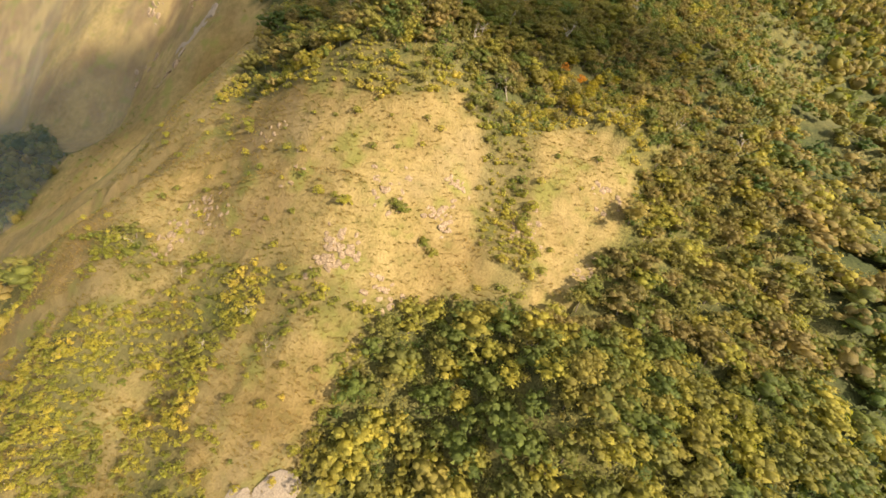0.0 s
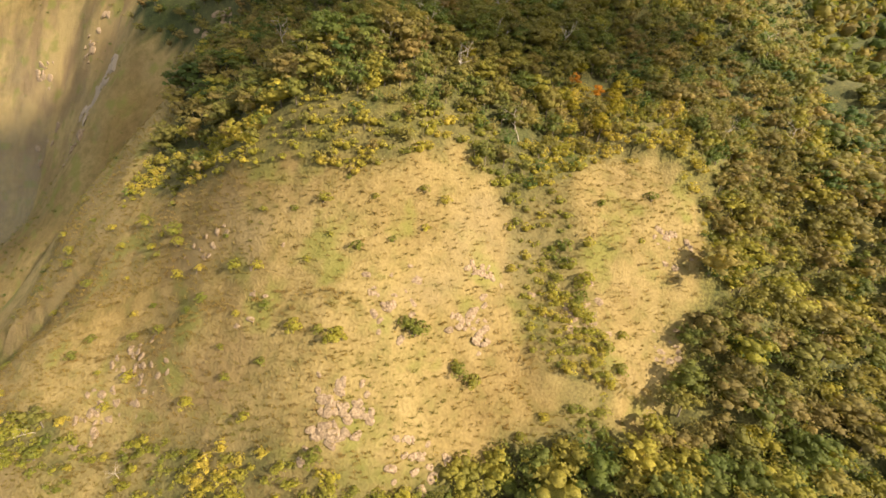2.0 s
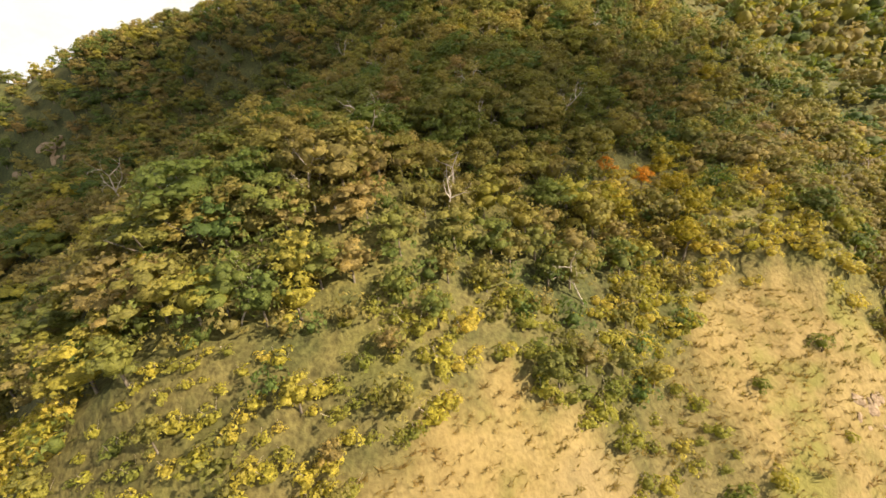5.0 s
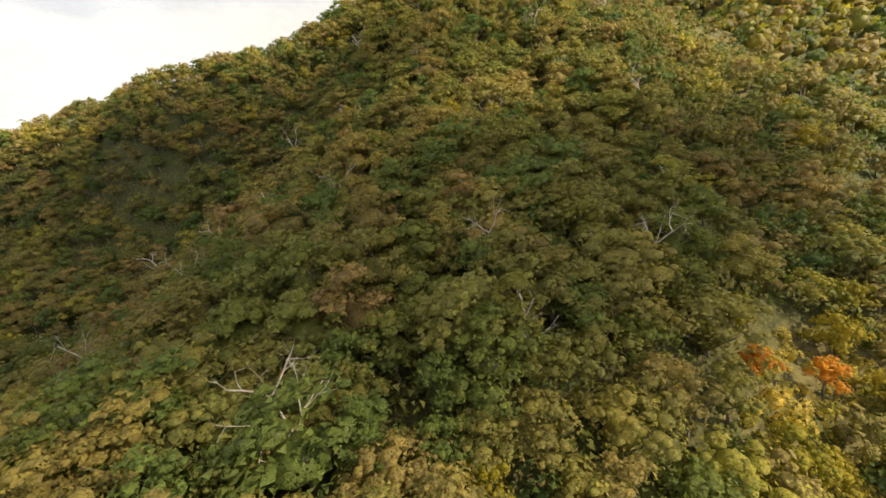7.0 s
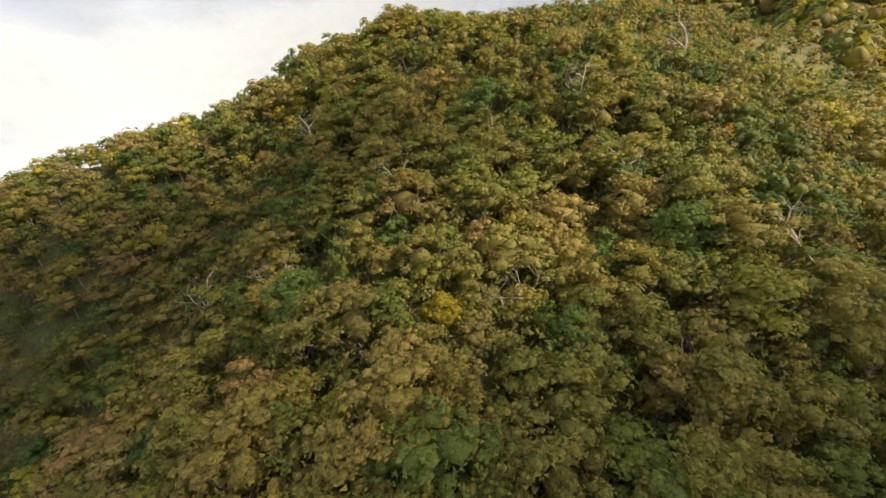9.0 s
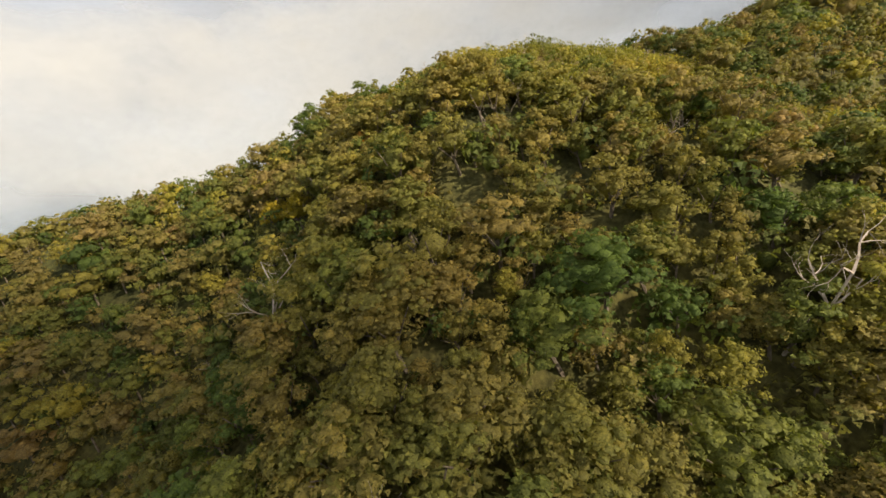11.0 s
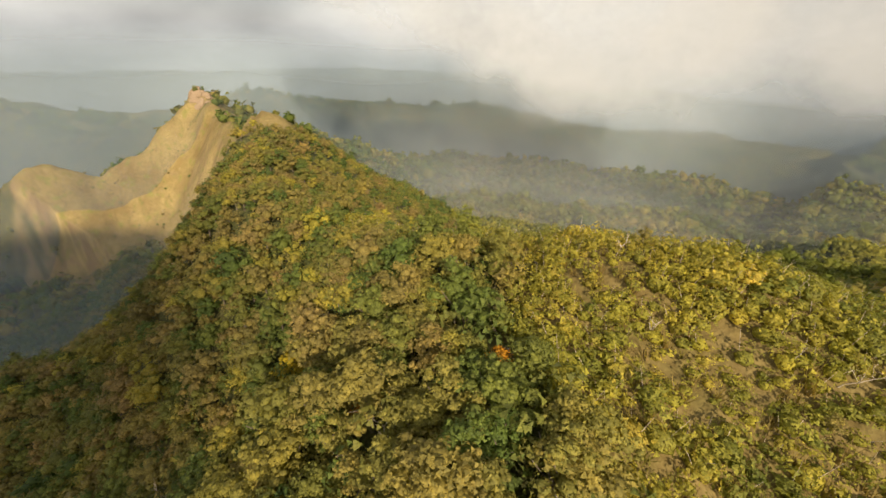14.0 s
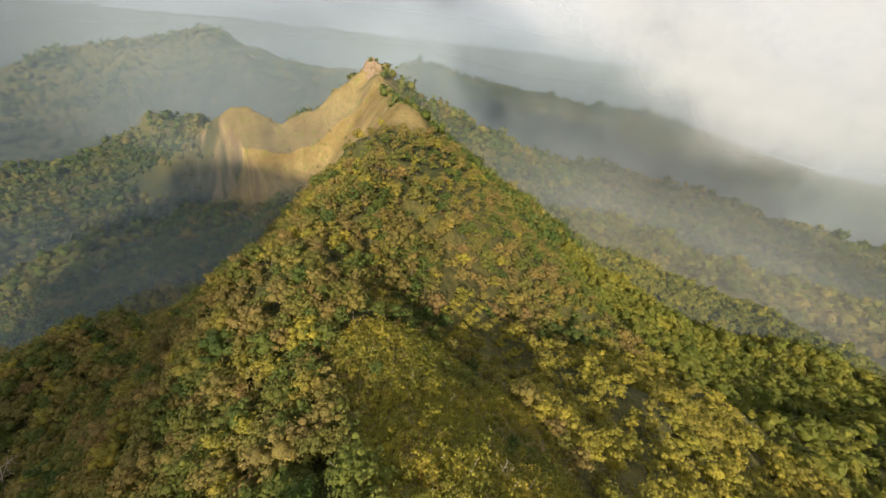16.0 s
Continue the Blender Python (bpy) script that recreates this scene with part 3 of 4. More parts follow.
def scatter(rng, x0, x1, y0, y1, gap):
    """Jittered places on a grid."""
    gx, gy = np.meshgrid(np.arange(x0, x1, gap), np.arange(y0, y1, gap))
    gx = gx + (np.arange(gx.shape[0]) % 2)[:, None] * gap / 2
    return (gx + rng.uniform(-0.36, 0.36, gx.shape) * gap).ravel(), (gy + rng.uniform(-0.36, 0.36, gy.shape) * gap).ravel()


def joined(name, places, arrays, mats, rng, tints, label, category):
    """Many plants of a few shapes as one mesh."""
    vs, fs, ts, ms, n = [], [], [], [], 0
    for (x, y, z, s, st), tint in zip(places, tints):
        shape = arrays[int(rng.integers(len(arrays)))]
        v, f = shape[0], shape[1]
        w = rng.uniform(0, 2 * np.pi)
        c, q = math.cos(w), math.sin(w)
        vs.append(np.stack([v[:, 0] * c - v[:, 1] * q, v[:, 0] * q + v[:, 1] * c, v[:, 2] * st], 1) * s + (x, y, z))
        fs.append(f + n)
        ts.append(np.full(len(v), tint))
        ms.append(shape[2] if len(shape) > 2 else np.zeros(len(f), int))
        n += len(v)
    me = mesh_of(name, np.concatenate(vs), np.concatenate(fs), mats, np.concatenate(ts), True)
    me.polygons.foreach_set("material_index", np.concatenate(ms).astype(np.int32))
    return tagged(new(name, me), label, category, kind="stuff")


def stand(ob, x, y, turn=0.0, size=1.0, tilt=(0.0, 0.0), sink=0.0):
    """A pose on the ground."""
    return pose(x, y, float(ground_z(x, y)) - sink, tilt[0], tilt[1], turn) @ Matrix.Scale(size, 4)


# ---- trees ----
rng = np.random.default_rng(5)


def build_tree(name, seed, radius, tall, trunk, leaf_mat, lobes, florets, label, category="tree", group=""):
    r = np.random.default_rng(seed)
    root = tagged(new(name), label, category, group)
    limbs = []
    top = np.array((r.normal() * 0.25, r.normal() * 0.25, trunk))
    limbs.append(((0, 0, -1.0), top * 0.55, 0.13, 0.10))
    limbs.append((top * 0.55, top, 0.10, 0.07))
    for k in range(5):
        w = k * 1.3 + r.uniform(0, 0.6)
        limbs.append((top * r.uniform(0.6, 0.95), top + np.array((math.cos(w) * radius * 0.6, math.sin(w) * radius * 0.6, tall * r.uniform(0.25, 0.5))), 0.05, 0.02))
    part("trunk", mesh_of("trunk", *limb_arrays(limbs), [bark]), root)
    part("crown", mesh_of("crown", *billow_arrays(r, radius, tall, lobes, florets, 560, 0.115, trunk), [leaf_mat], smooth=True), root)
    return root


def all_sites(x0, x1, y0, y1, gap):
    x, y = scatter(rng, x0, x1, y0, y1, gap)
    g, s = grass_cover(x, y), shrub_cover(x, y)
    keep = (g < 0.35) & ((s < 0.5) | (rng.random(len(x)) < np.where(y > 190, 0.05, np.where(y > np.interp(x, TOP_X, TOP_Y), 0.5, 0.0))))
    edge = (g > 0.02) | (s > 0.05)
    return x[keep], y[keep], edge[keep]


ORANGE = ((26, 119, 0.8), (16.5, 199, 0.8), (21, 120.5, 1.0), (-13.8, 172.4, 0.8), (22.7, 203.6, 0.7), (-26, 150, 0.8), (52, 166, 0.8))
YELLOW = ((27.5, 112, 1.0), (24, 109, 1.1), (29, 116, 0.9), (23.5, 124, 0.9), (31, 121, 1.0), (36, 123, 0.9), (20, 115, 0.8), (15, 158, 1.0), (-0.5, 126.5, 0.9), (18, 116, 1.1), (9, 197, 0.9), (6, 199, 0.8), (58, 140, 1.0), (63, 146, 1.0),
          (40, 70, 0.9), (8, 58, 0.9), (-2, 118, 0.8), (-14, 128, 0.8), (-32, 112, 0.7), (72, 92, 1.0))


def girth(z):
    """Trees are largest low on the mountain and stunted by the wind on its crest."""
    return np.interp(z, (40, 75, 100, 120, 140, 155, 166, 178), (2.0, 1.9, 1.6, 1.25, 1.06, 0.92, 0.76, 0.68))


def belt(x0, x1, y0, y1, gap, low, high):
    """Tree sites between two heights of the ground."""
    x, y, e = all_sites(x0, x1, y0, y1, gap)
    z = ground_z(x, y)
    ok = (z > low) & (z <= high)
    return x[ok], y[ok], e[ok]


near_belts = [belt(-80, 110, 34, 241, *row) for row in ((4.2, -99, 96), (3.4, 96, 124), (2.75, 124, 150), (2.35, 150, 163), (2.1, 163, 260))]
flank = all_sites(-175, 150, -70, 345, 4.9)
aside = ~((flank[0] > -82) & (flank[0] < 112) & (flank[1] > 33) & (flank[1] < 243))
tx, ty, tedge = (np.concatenate([*(q[k] for q in near_belts), flank[k][aside]]) for k in range(3))
size = np.clip(0.97 + 0.16 * smooth_noise(tx, ty, 17, 21) + rng.normal(size=len(tx)) * 0.19, 0.55, 1.5) * np.where(tedge, 0.74, 1.0) * np.where((ty > 195) & (shrub_cover(tx, ty) > 0.5), 0.7, 1.0)
size *= girth(ground_z(tx, ty))
apart = np.min([np.hypot(tx - x, ty - y) / s for x, y, s in ORANGE + YELLOW], axis=0)
keep = apart > 1.9
tx, ty, size = tx[keep], ty[keep], size[keep]
zs = ground_z(tx, ty)
from_edge = ty - np.interp(tx, TOP_X, TOP_Y)
size *= np.where((from_edge > -6) & (from_edge < 14) & (tx > -100) & (tx < 46), 0.62 + 0.027 * np.clip(from_edge, 0, 14), 1.0)
# the trees along the front spur stand singly, the rest of the forest as a mass
lane = np.abs(tx - np.interp(ty, (100, 119, 132, 145, 171, 184, 197, 210, 225), (-14, -5, 5, 13, 21, 27, 31, 27, 22))) + np.where((ty > 96) & (ty < 216) & (from_edge > 17), 0, 900)
lane = lane - 8 * (np.abs(ty - 140) < 45)
order = np.argsort(lane)
single, mass = order[:700], order[700:]


def squat(s):
    """The large crowns are the flatter ones."""
    return float(np.interp(s, (0.8, 1.3, 2.2), (1.0, 0.88, 0.7)))


def plant(names, label, group, indices, radius, tall, trunk):
    """Single trees of one kind: eight shapes built, then copied."""
    made = [build_tree(names, 40 + k + int(10 * radius), radius * (0.85 + 0.15 * (k % 3)), tall + 0.3 * (k % 2), trunk + 0.3 * (k % 3), leaf_single, 10 + 3 * (k % 3), 24 + 3 * (k % 3), label, "tree", group)
            for k in range(8)]
    for i, k in enumerate(indices):
        m = stand(None, tx[k], ty[k], rng.uniform(0, 360), size[k] * 1.06, (rng.normal() * 5, rng.normal() * 5), 1.1 * max(0, size[k] - 1)) @ Matrix.Diagonal((1, 1, squat(size[k]), 1))
        if i < 8:
            made[i].matrix_basis = m
        else:
            copy_thing(made[i % 8], m)


plant("broadleaf_tree", "leafy evergreen broadleaf tree with a billowing round crown", "round-crowned trees of the front spur", single[0::3], 1.75, 3.1, 1.2)
plant("spreading_tree", "evergreen tree with a wide flattened olive crown", "spreading trees of the front spur", single[1::3], 2.05, 2.7, 1.4)
plant("slender_tree", "small upright evergreen tree with a narrow uneven crown", "slender trees of the front spur", single[2::3], 1.5, 3.7, 1.0)
hidden = ((ty > 236) & (tx > 36) | (tx > 90) & (ty < 190) | (tx < -100) & (ty < 200) | (ty < 46)) & ~((ty < 60) & (ty > 30) & (np.abs(tx) < 90))
close = (np.abs(tx - 5) < 68) & (ty > 52) & (ty < 250) & ~hidden
shapes = [with_trunk(billow_arrays(np.random.default_rng(70 + k), 1.75 + 0.2 * (k % 3), 2.9, 8 + k % 4, 6, 190, 0.16, 1.1 + 0.3 * (k % 3)), 2.4, 0.12) for k in range(12)]
light = [with_trunk(billow_arrays(np.random.default_rng(90 + k), 1.85 + 0.25 * (k % 3), 2.8, 7 + k % 3, 4, 80, 0.25, 1.0 + 0.3 * (k % 3)), 2.4, 0.12) for k in range(10)]
plain = [billow_arrays(np.random.default_rng(110 + k), 2.5, 2.9, 6, 2, 64, 0.22, 1.0) for k in range(6)]


def tone(x, y):
    """Place in the palette: more yellow-green on the low front slope, browner above it, sunlight painted in to the
    north.
    """
    if y < 68:
        return rng.choice((0.88, 0.86, 0.36, 0.2)) + rng.uniform(-0.05, 0.05)
    if y - np.interp(x, TOP_X, TOP_Y) < 12 and rng.random() < 0.75:
        return rng.choice((0.86, 0.72, 0.25, 0.4)) + rng.uniform(-0.05, 0.05)
    # sunlight on the northern slope put into a lighter leaf tint
    if y > 240 and x > -40:
        return 0.82 + 0.1 * rng.random()
    if y < 124 and rng.random() < 0.6:
        return 0.45 + 0.5 * rng.random()
    return rng.random()


for name, chosen, kinds, label in (("forest", [k for k in mass if close[k]], shapes, "dense mixed evergreen forest covering the mountain face"),
                                   ("flank_forest", [k for k in mass if not close[k] and not hidden[k]], light, "mixed evergreen forest on the flanks of the ridge"),
                                   ("outer_forest", [k for k in mass if not close[k] and hidden[k]][::2], plain, "evergreen forest on the far sides of the mountain")):
    joined(name, [(tx[k], ty[k], zs[k] - 1.1 * max(0, size[k] - 1), size[k] * (1.25 if hidden[k] and not close[k] else 1.0), squat(size[k]) * rng.uniform(0.88, 1.15)) for k in chosen], kinds, [leaf_mass, bark], rng,
           [tone(tx[k], ty[k]) for k in chosen], label, "forest")
# leafy undergrowth that closes the gaps between the crowns
ux, uy, _ = all_sites(-60, 105, 30, 226, 2.9)
keep = np.abs(ux - np.interp(uy, (30, 92, 140, 190, 226), (30, 20, 12, 28, 22))) < np.interp(uy, (30, 100, 140), (80, 60, 44))
keep &= (shrub_cover(ux, uy) < 0.4) | (uy < 204)
ux, uy = ux[keep], uy[keep]
low_shapes = [crown_arrays(np.random.default_rng(120 + k), 1.6, 2.0, 7, 84, 0.2, 0.2, core=0.36, whole=False) for k in range(6)]
joined("undergrowth", list(zip(ux, uy, ground_z(ux, uy), rng.uniform(0.7, 1.4, len(ux)), rng.uniform(0.8, 1.4, len(ux)))), low_shapes, [leaf_mass], rng, rng.random(len(ux)) * 0.6,
       "leafy undergrowth between the trees of the forest", "undergrowth")

# ---- far forest ----
far_shapes = [crown_arrays(np.random.default_rng(200 + k), 2.7, 3.3, 5, 7, 1.5, 0.2, core=0.8, whole=False) for k in range(8)]
valley_shapes = [crown_arrays(np.random.default_rng(220 + k), 2.1, 2.6 + 0.4 * (k % 3), 5, 18, 0.8, 0.6, core=0.78, whole=False) for k in range(8)]


def far_band(name, inner, outer, gap, scale, shapes, mat, az0, az1, tint, label):
    """Trees in a part of a ring round the summit, on the side of the valleys."""
    x, y = scatter(rng, -60 - outer, 300, -300, 150 + outer, gap)
    away, heading = np.hypot(x - 20, y - 205), np.degrees(np.arctan2(-(x - 20), y - 205)) + 6 * smooth_noise(x, y, 60, 62)
    beside = (x > -178) & (x < 153) & (y > 16) & (y < 348)
    ok = ~beside & (grass_cover(x, y) < 0.4) & (heading > az0) & (heading < az1) & (away > inner) & (away < outer)
    x, y = x[ok], y[ok]
    grow = scale * np.clip(0.9 + 0.3 * smooth_noise(x, y, 30, 61) + rng.normal(size=len(x)) * 0.32, 0.4, 1.9)
    hue = np.clip(tint + 0.25 * smooth_noise(x, y, 45, 63) + rng.normal(size=len(x)) * 0.14, 0, 1)
    joined(name, list(zip(x, y, ground_z(x, y), grow, rng.uniform(0.7, 1.25, len(x)))), shapes, [mat], rng, hue, label, "forest")


far_band("valley_forest", 100, 430, 4.6, 1.25, valley_shapes, leaf_mass, 42, 125, 0.2, "forest over the shaded valley and the lower slopes")
# the lighter scrub leaves also carry the northern valley's sunlight
far_band("valley_scrub", 100, 430, 4.5, 1.3, valley_shapes, leaf_scrub, -16, 42, 0.22, "sunlit yellow-green scrub forest in the northern valley")
far_band("far_forest", 430, 950, 12.3, 2.35, far_shapes, leaf_mass, -14, 125, 0.2, "distant forest on the hills beyond the valley")
far_band("remote_forest", 950, 1750, 19, 2.9, far_shapes[:4], leaf_mass, -10, 125, 0.2, "hazy forest on the remote hills")
ex, ey = scatter(rng, 60, 380, 120, 440, 5.6)
keep = ~((ex < 152) & (ey > 16) & (ey < 348))
ex, ey = ex[keep], ey[keep]
joined("east_forest", list(zip(ex, ey, ground_z(ex, ey), rng.uniform(1.4, 2.3, len(ex)), rng.uniform(0.7, 1.1, len(ex)))), valley_shapes, [leaf_mass], rng,
       rng.random(len(ex)), "forest on the neighbouring slopes", "forest")

wx, wy = scatter(rng, -690, -400, 180, 370, 6.5)
keep = (grass_cover(wx, wy) > 0.4) & (smooth_noise(0.44 * wx + 0.9 * wy, 0.2 * wx, 26, 64) + 0.6 * rng.normal(size=len(wx)) > 0.95)
wx, wy = wx[keep], wy[keep]
joined("cliff_scrub", list(zip(wx, wy, ground_z(wx, wy), rng.uniform(0.35, 1.1, len(wx)), rng.uniform(0.4, 0.8, len(wx)))), valley_shapes, [leaf_mass], rng, rng.random(len(wx)) * 0.7,
       "scattered bushes on the bare grassy wall of the peak", "scrub")

vx, vy = scatter(rng, -215, -84, 95, 290, 3.4)
keep = (grass_cover(vx, vy) > 0.6) & (smooth_noise(vx, vy, 19, 65) + 0.5 * rng.normal(size=len(vx)) > 0.62)
vx, vy = vx[keep], vy[keep]
joined("gully_scrub", list(zip(vx, vy, ground_z(vx, vy), rng.uniform(0.25, 0.75, len(vx)), rng.uniform(0.45, 0.9, len(vx)))), low_shapes, [leaf_mass], rng, rng.random(len(vx)) * 0.7,
       "scattered low bushes in the bare shaded gully", "scrub")

# ---- scrub and grass ----
def scrub_patch(name, y0, y1, gap, shapes, label):
    x, y = scatter(rng, -125, 80, y0, y1, gap)
    ok = (shrub_cover(x, y) > 0.4) & (grass_cover(x, y) < 0.72) & (rng.random(len(x)) < 0.93)
    x, y = x[ok], y[ok]
    tall = np.clip(1.0 + 0.45 * smooth_noise(x, y, 5, 71) + rng.normal(size=len(x)) * 0.2, 0.45, 1.8)
    tall = tall * np.where((y > 190) & (y < 208), 1.15, np.where(y > 190, 0.85, 1.0))
    hue = np.clip(np.where((y > 190) & (y < 207), -0.22, 0.0) + 0.35 * (oval(x, y, 32, 110, 15, 15) < 1) + np.where((y > 190) & (x < 22), 0.42, 0.52) + 0.36 * smooth_noise(x, y, 7, 72) + rng.normal(size=len(x)) * 0.2, 0, 1)
    joined(name, list(zip(x, y, ground_z(x, y) - 0.1, tall, rng.uniform(0.7, 1.3, len(x)))), shapes, [leaf_scrub, bare_wood], rng, hue, label, "scrub")


def twiggy(seed, leaves, leaf, twigs):
    """A low bush with a few thin pale twigs standing out of it."""
    r = np.random.default_rng(seed)
    v, f = crown_arrays(r, 0.95, 1.0, 6, leaves, leaf, 0.0, -0.1, 0.55, False)
    ends = r.normal(size=(twigs, 3)) * (0.45, 0.45, 0.15) + (0, 0, 1.35)
    tv, tf = limb_arrays([(e * (0.3, 0.3, 0.2), e, 0.016, 0.006) for e in ends], 3)
    return np.concatenate([v, tv]), np.concatenate([f, tf + len(v)]), np.concatenate([np.zeros(len(f), int), np.ones(len(tf), int)])


scrub_patch("slope_scrub", 25, 130, 1.45, [twiggy(300 + k, 76, 0.18, 2) for k in range(6)], "low yellow-green scrub between grass and forest")
scrub_patch("summit_scrub", 190, 250, 0.88, [twiggy(310 + k, 66, 0.13, 1) for k in range(8)], "dense low yellow-green scrub on the summit")


def tuft_arrays(r):
    """A tussock of thin bent dry blades."""
    vs, fs = [], []
    for k in range(15):
        w, lean, h, b = r.uniform(0, 6.28), r.uniform(0.15, 0.85), r.uniform(0.5, 1.0), r.uniform(0.035, 0.07)
        d = np.array((math.cos(w), math.sin(w), 0))
        e = np.array((-d[1], d[0], 0)) * b
        root = np.array((r.normal() * 0.16, r.normal() * 0.16, 0))
        fs.append((3 * k, 3 * k + 1, 3 * k + 2))
        vs += [root - e, root + e, root + d * lean + (0, 0, h)]
    return np.array(vs), np.array(fs)


tufts = [tuft_arrays(np.random.default_rng(400 + k)) for k in range(6)]
gx, gy = scatter(rng, -110, 52, 24, 150, 0.8)
gx, gy = gx + rng.normal(size=len(gx)) * 0.4, gy + rng.normal(size=len(gy)) * 0.4
gc = grass_cover(gx, gy)
keep = (gc > 0.3) & (rng.random(len(gx)) < 0.9)
gx, gy = gx[keep], gy[keep]
sx, sy = scatter(rng, -25, 62, 196, 240, 1.15)
keep = (shrub_cover(sx, sy) > 0.5) & (smooth_noise(sx, sy, 8, 33) + 0.5 * rng.normal(size=len(sx)) > -0.1)
sx, sy = sx[keep], sy[keep]
joined("summit_grass", list(zip(sx, sy, ground_z(sx, sy), rng.uniform(0.6, 1.0, len(sx)), rng.uniform(1.0, 1.7, len(sx)))), tufts, [straw], rng,
       np.clip(0.45 + 0.4 * smooth_noise(sx, sy, 6, 34) + rng.normal(size=len(sx)) * 0.2, 0, 1), "dry grass standing between the low summit bushes", "grass")
joined("dry_grass", list(zip(gx, gy, ground_z(gx, gy) - 0.05, rng.uniform(0.55, 1.2, len(gx)), rng.uniform(0.28, 0.5, len(gx)))), tufts, [straw], rng,
       np.clip(0.5 + 0.45 * smooth_noise(gx, gy, 9, 31) + rng.normal(size=len(gx)) * 0.15, 0, 1), "dry golden tussock grass on the steep front face", "grass")


# ---- single shrubs, coloured trees ----
def build_shrub(name, seed, leaf_mat, label, group=""):
    r = np.random.default_rng(seed)
    root = tagged(new(name), label, "shrub", group)
    limbs = [((0, 0, -0.3), (r.normal() * 0.3, r.normal() * 0.3, 0.7), 0.05, 0.02) for _ in range(4)]
    part("stem", mesh_of("stem", *limb_arrays(limbs, 4), [bark]), root)
    part("crown", mesh_of("crown", *crown_arrays(r, 1.15, 1.2, 9, 260, 0.15, 0.2, -0.3), [leaf_mat]), root)
    return root


shrubs = [build_shrub("shrub", 500 + k, leaf_shrub, "small olive-green shrub growing among dry grass", "shrubs on the grass slope") for k in range(4)]
px, py = scatter(rng, -100, 50, 30, 125, 5.2)
clump = smooth_noise(px, py, 13, 41)
pick = np.flatnonzero((grass_cover(px, py) > 0.3) & ((clump > 0.15) | (rng.random(len(px)) < 0.12)))[:240]
extra = [(-29, 79), (-23, 77), (-11, 78), (-4, 75.5), (22, 77), (18, 87), (-57, 101), (-22, 77.5), (-12, 78.5), (-2, 74.6), (-24, 67), (-44, 72), (-74, 77), (20, 79), (17, 85)]
sites = [(px[k], py[k], rng.uniform(0.55, 1.25)) for k in pick] + [(x, y, rng.uniform(1.2, 1.7)) for x, y in extra]
for i, (x, y, s) in enumerate(sites):
    m = stand(None, x, y, rng.uniform(0, 360), s)
    if i < 4:
        shrubs[i].matrix_basis = m
    else:
        copy_thing(shrubs[i % 4], m)

orange = build_tree("orange_tree", 61, 1.6, 2.3, 1.8, leaf_orange, 8, 30, "small tree with bright orange leaves among green crowns", "tree", "orange-leaved trees")
for i, (x, y, s) in enumerate(ORANGE):
    m = stand(None, x, y, 40 * i, s)
    if i:
        copy_thing(orange, m)
    else:
        orange.matrix_basis = m
yellow = build_tree("yellow_tree", 62, 2.2, 2.6, 1.4, leaf_yellow, 12, 40, "broadleaf tree with yellow-green leaves", "tree", "yellow-leaved trees")
for i, (x, y, s) in enumerate(YELLOW):
    m = stand(None, x, y, 67 * i, s)
    if i:
        copy_thing(yellow, m)
    else:
        yellow.matrix_basis = m

# ---- bare trees ----
bare = []
for k in range(5):
    r = np.random.default_rng(600 + k)
    root = tagged(new("bare_tree"), "leafless dead tree with pale weathered branches", "tree", "bare trees in the forest")
    trunk = branching(r, (0, 0, -0.6), (r.normal() * 0.15, r.normal() * 0.15, 1), 4.4, 0.085, 0, [])
    part("trunk", mesh_of("trunk", *limb_arrays(trunk, 6), [bare_wood]), root)
    for j in range(5):
        w, at = j * 1.3 + r.uniform(0, 0.7), trunk[1 + j % 2][1]
        part("branch", mesh_of("branch", *limb_arrays(branching(r, at, (math.cos(w), math.sin(w), 1.1), r.uniform(1.2, 1.9), 0.05, 2, []), 3), [bare_wood]), root)
    bare.append(root)
spots = [(-21, 157.6), (-20, 166), (-4.7, 111), (-17, 111.6), (-24, 103), (54, 113), (7.4, 104.4), (3, 123.6), (-25.5, 136.7), (8.8, 156), (46, 154), (21, 197), (30, 195),
         (27.6, 194), (34.7, 196), (33, 203), (-19.6, 216), (-18.6, 213.6), (18.7, 196), (31.4, 188), (-37, 64), (-57.6, 73), (-4, 112.5), (12, 140), (33, 150), (40, 178),
         (-8, 180), (2, 188), (-30, 200), (25, 160), (60, 180), (44, 205), (28, 210), (22, 222), (-40, 226), (-60, 236), (-5, 232), (-45, 60), (-30, 58), (-75, 80), (75, 120),
         (85, 150), (50, 100), (62, 75), (40, 60), (20, 60), (-10, 120), (-16, 138), (5, 132), (20, 131), (-3, 148), (30, 137), (-12, 160), (14, 171), (0, 172), (38, 165), (-30, 168), (10, 184),
         (22, 205), (40, 190), (47, 198), (15, 210), (-12, 205), (5, 207), (36, 212), (30, 222), (10, 224), (48, 212), (24, 215), (-38, 122), (-44, 140)]
for i, (x, y) in enumerate(spots):
    m = stand(None, x, y, 77 * i, rng.uniform(1.0, 1.3) * (0.26 if y > 200 else 0.4 if y > 186 else 0.5 if y < 98 else 1.0), (rng.normal() * 12, rng.normal() * 12))
    if i < 5:
        bare[i].matrix_basis = m
    else:
        copy_thing(bare[i % 5], m)


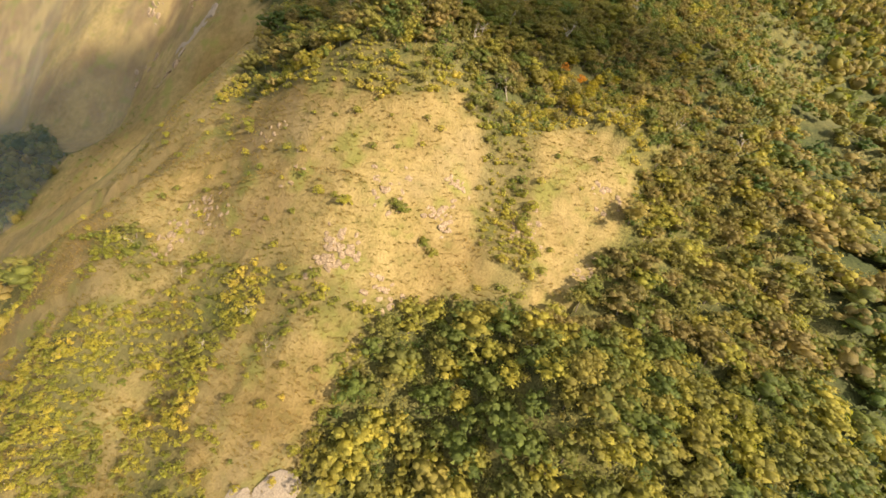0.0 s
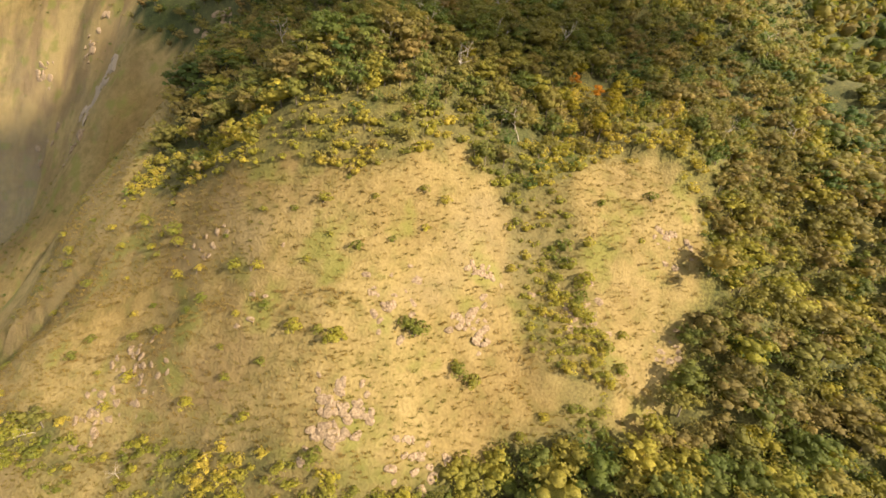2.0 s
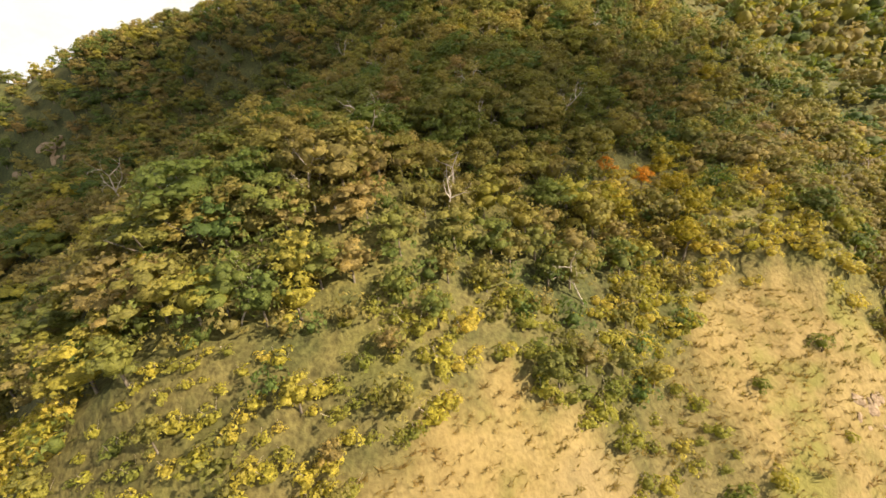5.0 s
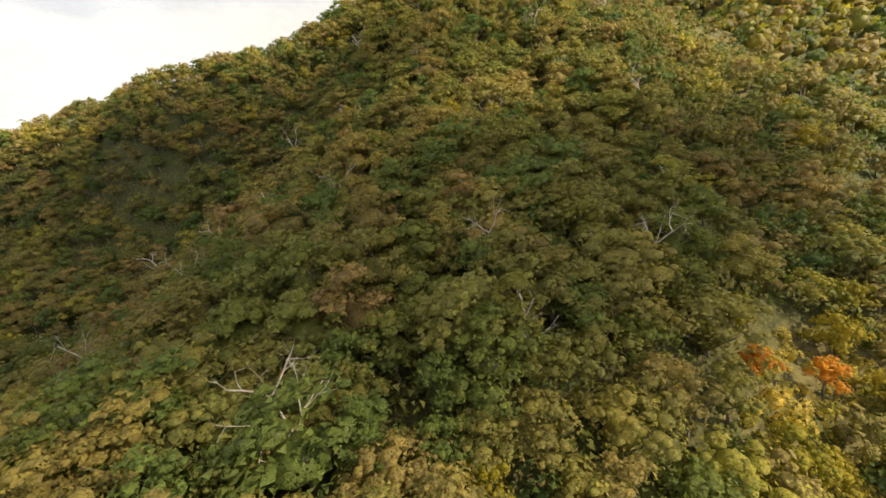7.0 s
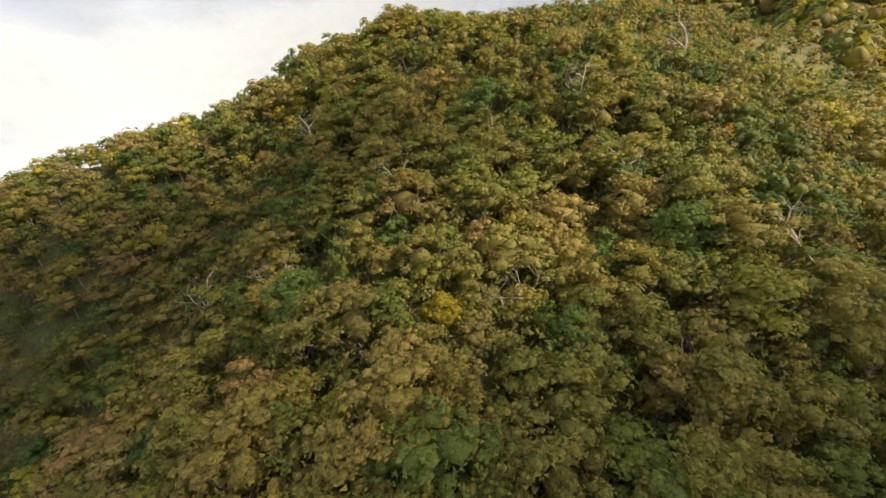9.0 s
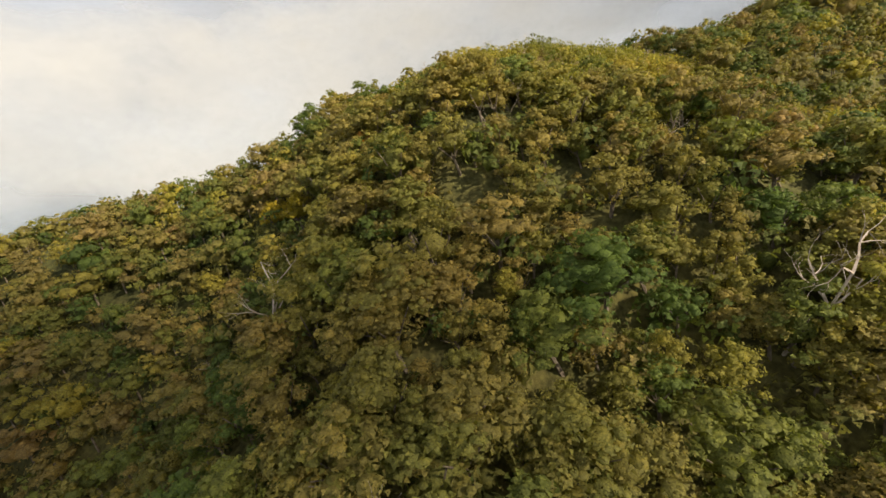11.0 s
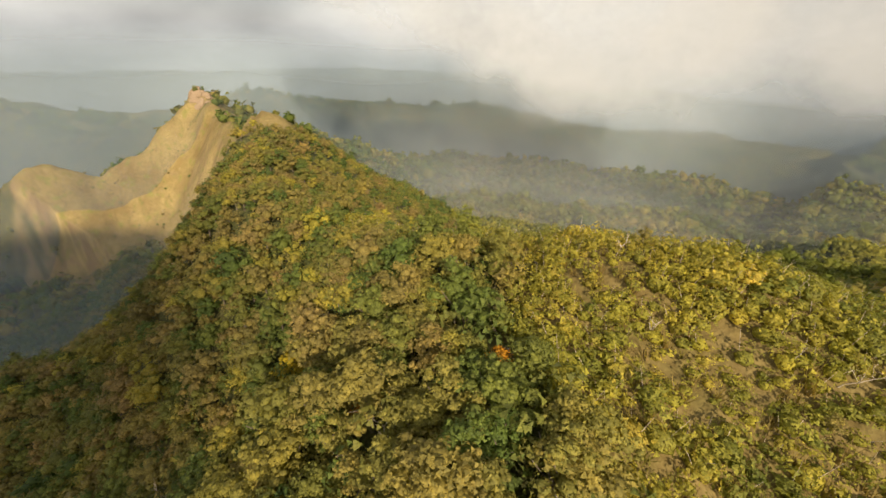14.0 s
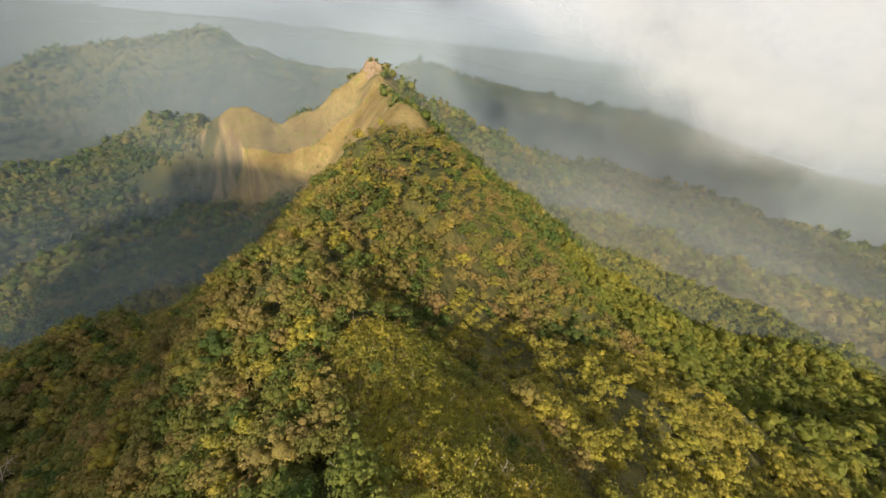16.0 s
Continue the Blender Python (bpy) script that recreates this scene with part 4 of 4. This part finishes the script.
# ---- rocks ----
def stone_mesh(seed, mat):
    """An angular block with broken faces."""
    r = np.random.default_rng(seed)
    bm = bmesh.new()
    bmesh.ops.create_icosphere(bm, subdivisions=2, radius=1)
    cuts = [(unit(r.normal(size=3)), r.uniform(0.45, 0.8)) for _ in range(9)]
    for v in bm.verts:
        p = np.array(v.co)
        for n, d in cuts:
            over = p @ n - d
            if over > 0:
                p = p - n * over
        v.co = p * (1 + r.normal() * 0.02)
    me = bpy.data.meshes.new("stone")
    bm.to_mesh(me)
    bm.free()
    me.materials.append(mat)
    return me


stones = [stone_mesh(700 + k, rock_mat) for k in range(5)]
pale_stones = [stone_mesh(720 + k, pale_rock) for k in range(3)]


def lie(gx, gy, ox, oy, lift, turn, shape):
    """A pose flat on the slope, given from the base of its thing."""
    lean = Vector((float(ground_z(gx - 1.5, gy) - ground_z(gx + 1.5, gy)), float(ground_z(gx, gy - 1.5) - ground_z(gx, gy + 1.5)), 3.0)).normalized()
    return Matrix.Translation((ox, oy, lift)) @ lean.to_track_quat("Z", "Y").to_matrix().to_4x4() @ Matrix.Rotation(turn, 4, "Z") @ Matrix.Diagonal((*shape, 1))


def outcrop(x, y, count, reach, big, meshes, label, name="rock_outcrop", thick=0.5, piece="stone"):
    root = tagged(new(name), label, "rock", "rock outcrops")
    z = float(ground_z(x, y))
    root.location = (x, y, z)
    for k in range(count):
        ox, oy = rng.normal() * reach, rng.normal() * reach * 0.6
        ob = new(piece, meshes[k % len(meshes)])
        s = big * rng.uniform(0.45, 1.1)
        ob.parent = root
        ob.matrix_basis = lie(x + ox, y + oy, ox, oy, float(ground_z(x + ox, y + oy)) - z - (0.12 * s if thick > 0.2 else 0), rng.uniform(0, 6.28), (s, s * 0.8, s * thick))
    return root


for x, y, n, reach, big in ((-22, 72, 16, 1.9, 0.9), (-21.8, 69.5, 14, 1.6, 0.9), (-10, 67.2, 14, 2.0, 0.8), (-2.4, 80.6, 18, 1.9, 0.9), (16, 84.2, 20, 2.2, 0.9), (-14.5, 81.4, 16, 2.2, 0.8), (0.2, 87, 10, 1.4, 0.7),
                            (-60, 85, 16, 2.6, 0.9), (-64.5, 80.8, 14, 2.2, 0.9), (-55, 81, 10, 2.2, 0.7), (-17.5, 71, 8, 1.2, 0.8), (-46, 93, 8, 2.2, 0.6), (34, 93, 10, 1.8, 0.7), (32, 81.6, 8, 1.4, 0.7), (-34, 84, 8, 2.6, 0.6)):
    outcrop(x, y, n + 6, reach * 1.15, big * 1.3, stones, "broken brown rock outcrop in the dry grass", thick=0.36)

outcrop(-21, 39, 9, 3.6, 6.0, pale_stones, "pale bare rock slab lying on the slope", "rock_slab", 0.07, "plate")
outcrop(-152, 224, 34, 5.4, 5.2, pale_stones, "pale weathered cliff face on the shaded flank", thick=0.21)
outcrop(-158, 208, 12, 4.0, 2.6, stones, "dark broken rock below the pale cliff")
for x, y in ((-165, 250), (-204, 262), (-200, 245), (-90, 210)):
    outcrop(x, y, 14, 4.2, 2.4, stones, "dark weathered rock standing out of the gully wall", thick=0.4)
outcrop(-604, 378, 18, 12.0, 10.0, stones, "rocky summit of the grassy peak")


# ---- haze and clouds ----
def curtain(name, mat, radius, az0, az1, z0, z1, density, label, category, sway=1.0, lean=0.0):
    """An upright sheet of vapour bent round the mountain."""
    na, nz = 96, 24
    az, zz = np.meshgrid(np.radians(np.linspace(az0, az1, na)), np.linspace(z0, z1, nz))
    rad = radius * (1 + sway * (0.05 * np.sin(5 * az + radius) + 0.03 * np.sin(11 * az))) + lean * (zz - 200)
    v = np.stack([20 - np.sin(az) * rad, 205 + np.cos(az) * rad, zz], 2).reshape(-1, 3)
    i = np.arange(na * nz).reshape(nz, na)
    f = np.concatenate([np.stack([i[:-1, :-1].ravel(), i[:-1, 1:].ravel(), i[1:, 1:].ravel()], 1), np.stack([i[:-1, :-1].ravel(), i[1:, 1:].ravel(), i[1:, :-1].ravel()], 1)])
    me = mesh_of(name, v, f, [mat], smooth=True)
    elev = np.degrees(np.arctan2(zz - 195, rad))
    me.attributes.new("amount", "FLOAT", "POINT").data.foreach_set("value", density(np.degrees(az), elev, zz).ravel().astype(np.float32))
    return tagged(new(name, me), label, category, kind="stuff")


# rings of tinted sheets stand in for haze that thickens with distance
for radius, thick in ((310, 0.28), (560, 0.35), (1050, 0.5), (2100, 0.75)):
    curtain("valley_haze", haze_mat if radius < 1000 else far_haze_mat, radius, -180, 180, -330, 330, lambda az, el, z: thick * np.clip(((120 if radius < 700 else 210) - z) / 150, 0.05, 1) * np.clip((340 - z) / 150, 0, 1), "grey-blue sheet standing in for thin haze in the valleys", "haze")


# the western valley's shade is put into this sheet's dark blue
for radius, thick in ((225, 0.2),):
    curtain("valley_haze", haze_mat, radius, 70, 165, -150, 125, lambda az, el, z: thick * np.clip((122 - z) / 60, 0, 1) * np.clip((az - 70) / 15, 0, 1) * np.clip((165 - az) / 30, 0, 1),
            "dark blue sheet standing in for haze in the shaded western valley", "haze", 0.3)


# pale sheet added to lighten the northern valley like sunlit haze
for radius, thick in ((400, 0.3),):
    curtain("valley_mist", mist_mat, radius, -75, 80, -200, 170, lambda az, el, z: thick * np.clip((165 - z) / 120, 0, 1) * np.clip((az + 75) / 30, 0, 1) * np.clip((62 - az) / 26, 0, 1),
            "pale sheet standing in for sunlit mist over the northern valley", "mist", 0.4)


def bank_density(az, el, z):
    edge = np.interp(az, (-80, 0, 28, 42, 54, 64, 74), (-8, -13, -16, -11, -7, 1, 14))
    return np.clip((el - edge) / 11, 0, 1) * np.clip((470 - z) / 120, 0, 1) * np.clip((az + 80) / 70, 0, 1)


for radius in (500,):
    curtain("cloud_bank", bank_mat, radius, -80, 74, 40, 470, bank_density, "soft white cloud drifting over the valley", "cloud", 0.0, 0.8)


def cloud(x, y, z, rx, ry, seed, mat):
    """An unseen flat-bottomed cumulus heap up the sun's line, added to shade a slope."""
    bm = bmesh.new()
    bmesh.ops.create_icosphere(bm, subdivisions=4, radius=1)
    for v in bm.verts:
        p = v.co.copy()
        k = 1 + 0.28 * noise.noise(p * 2.2 + Vector((seed, 0, 0))) + 0.12 * noise.noise(p * 5 + Vector((0, seed, 0)))
        v.co = Vector((p.x * rx * k, p.y * ry * k, (p.z if p.z > 0 else p.z * 0.3) * 26 * k))
    me = bpy.data.meshes.new("cloud")
    bm.to_mesh(me)
    bm.free()
    me.materials.append(mat)
    ob = new("cloud", me)
    ob.location = Vector((x, y, z)) + SUN_TO * 2200
    return tagged(ob, "unseen cloud heap added to shade the slopes", "cloud", "clouds", "stuff")


# blockers out of view; each one's shade falls round the point given
cloud(12, 137, 127, 44, 23, 3.0, shade_cloud)
cloud(-8, 181, 152, 33, 11, 4.0, shade_cloud)
cloud(-350, 95, 10, 165, 150, 6.0, shade_cloud)
cloud(-142, 192, 90, 62, 66, 8.0, shade_cloud)
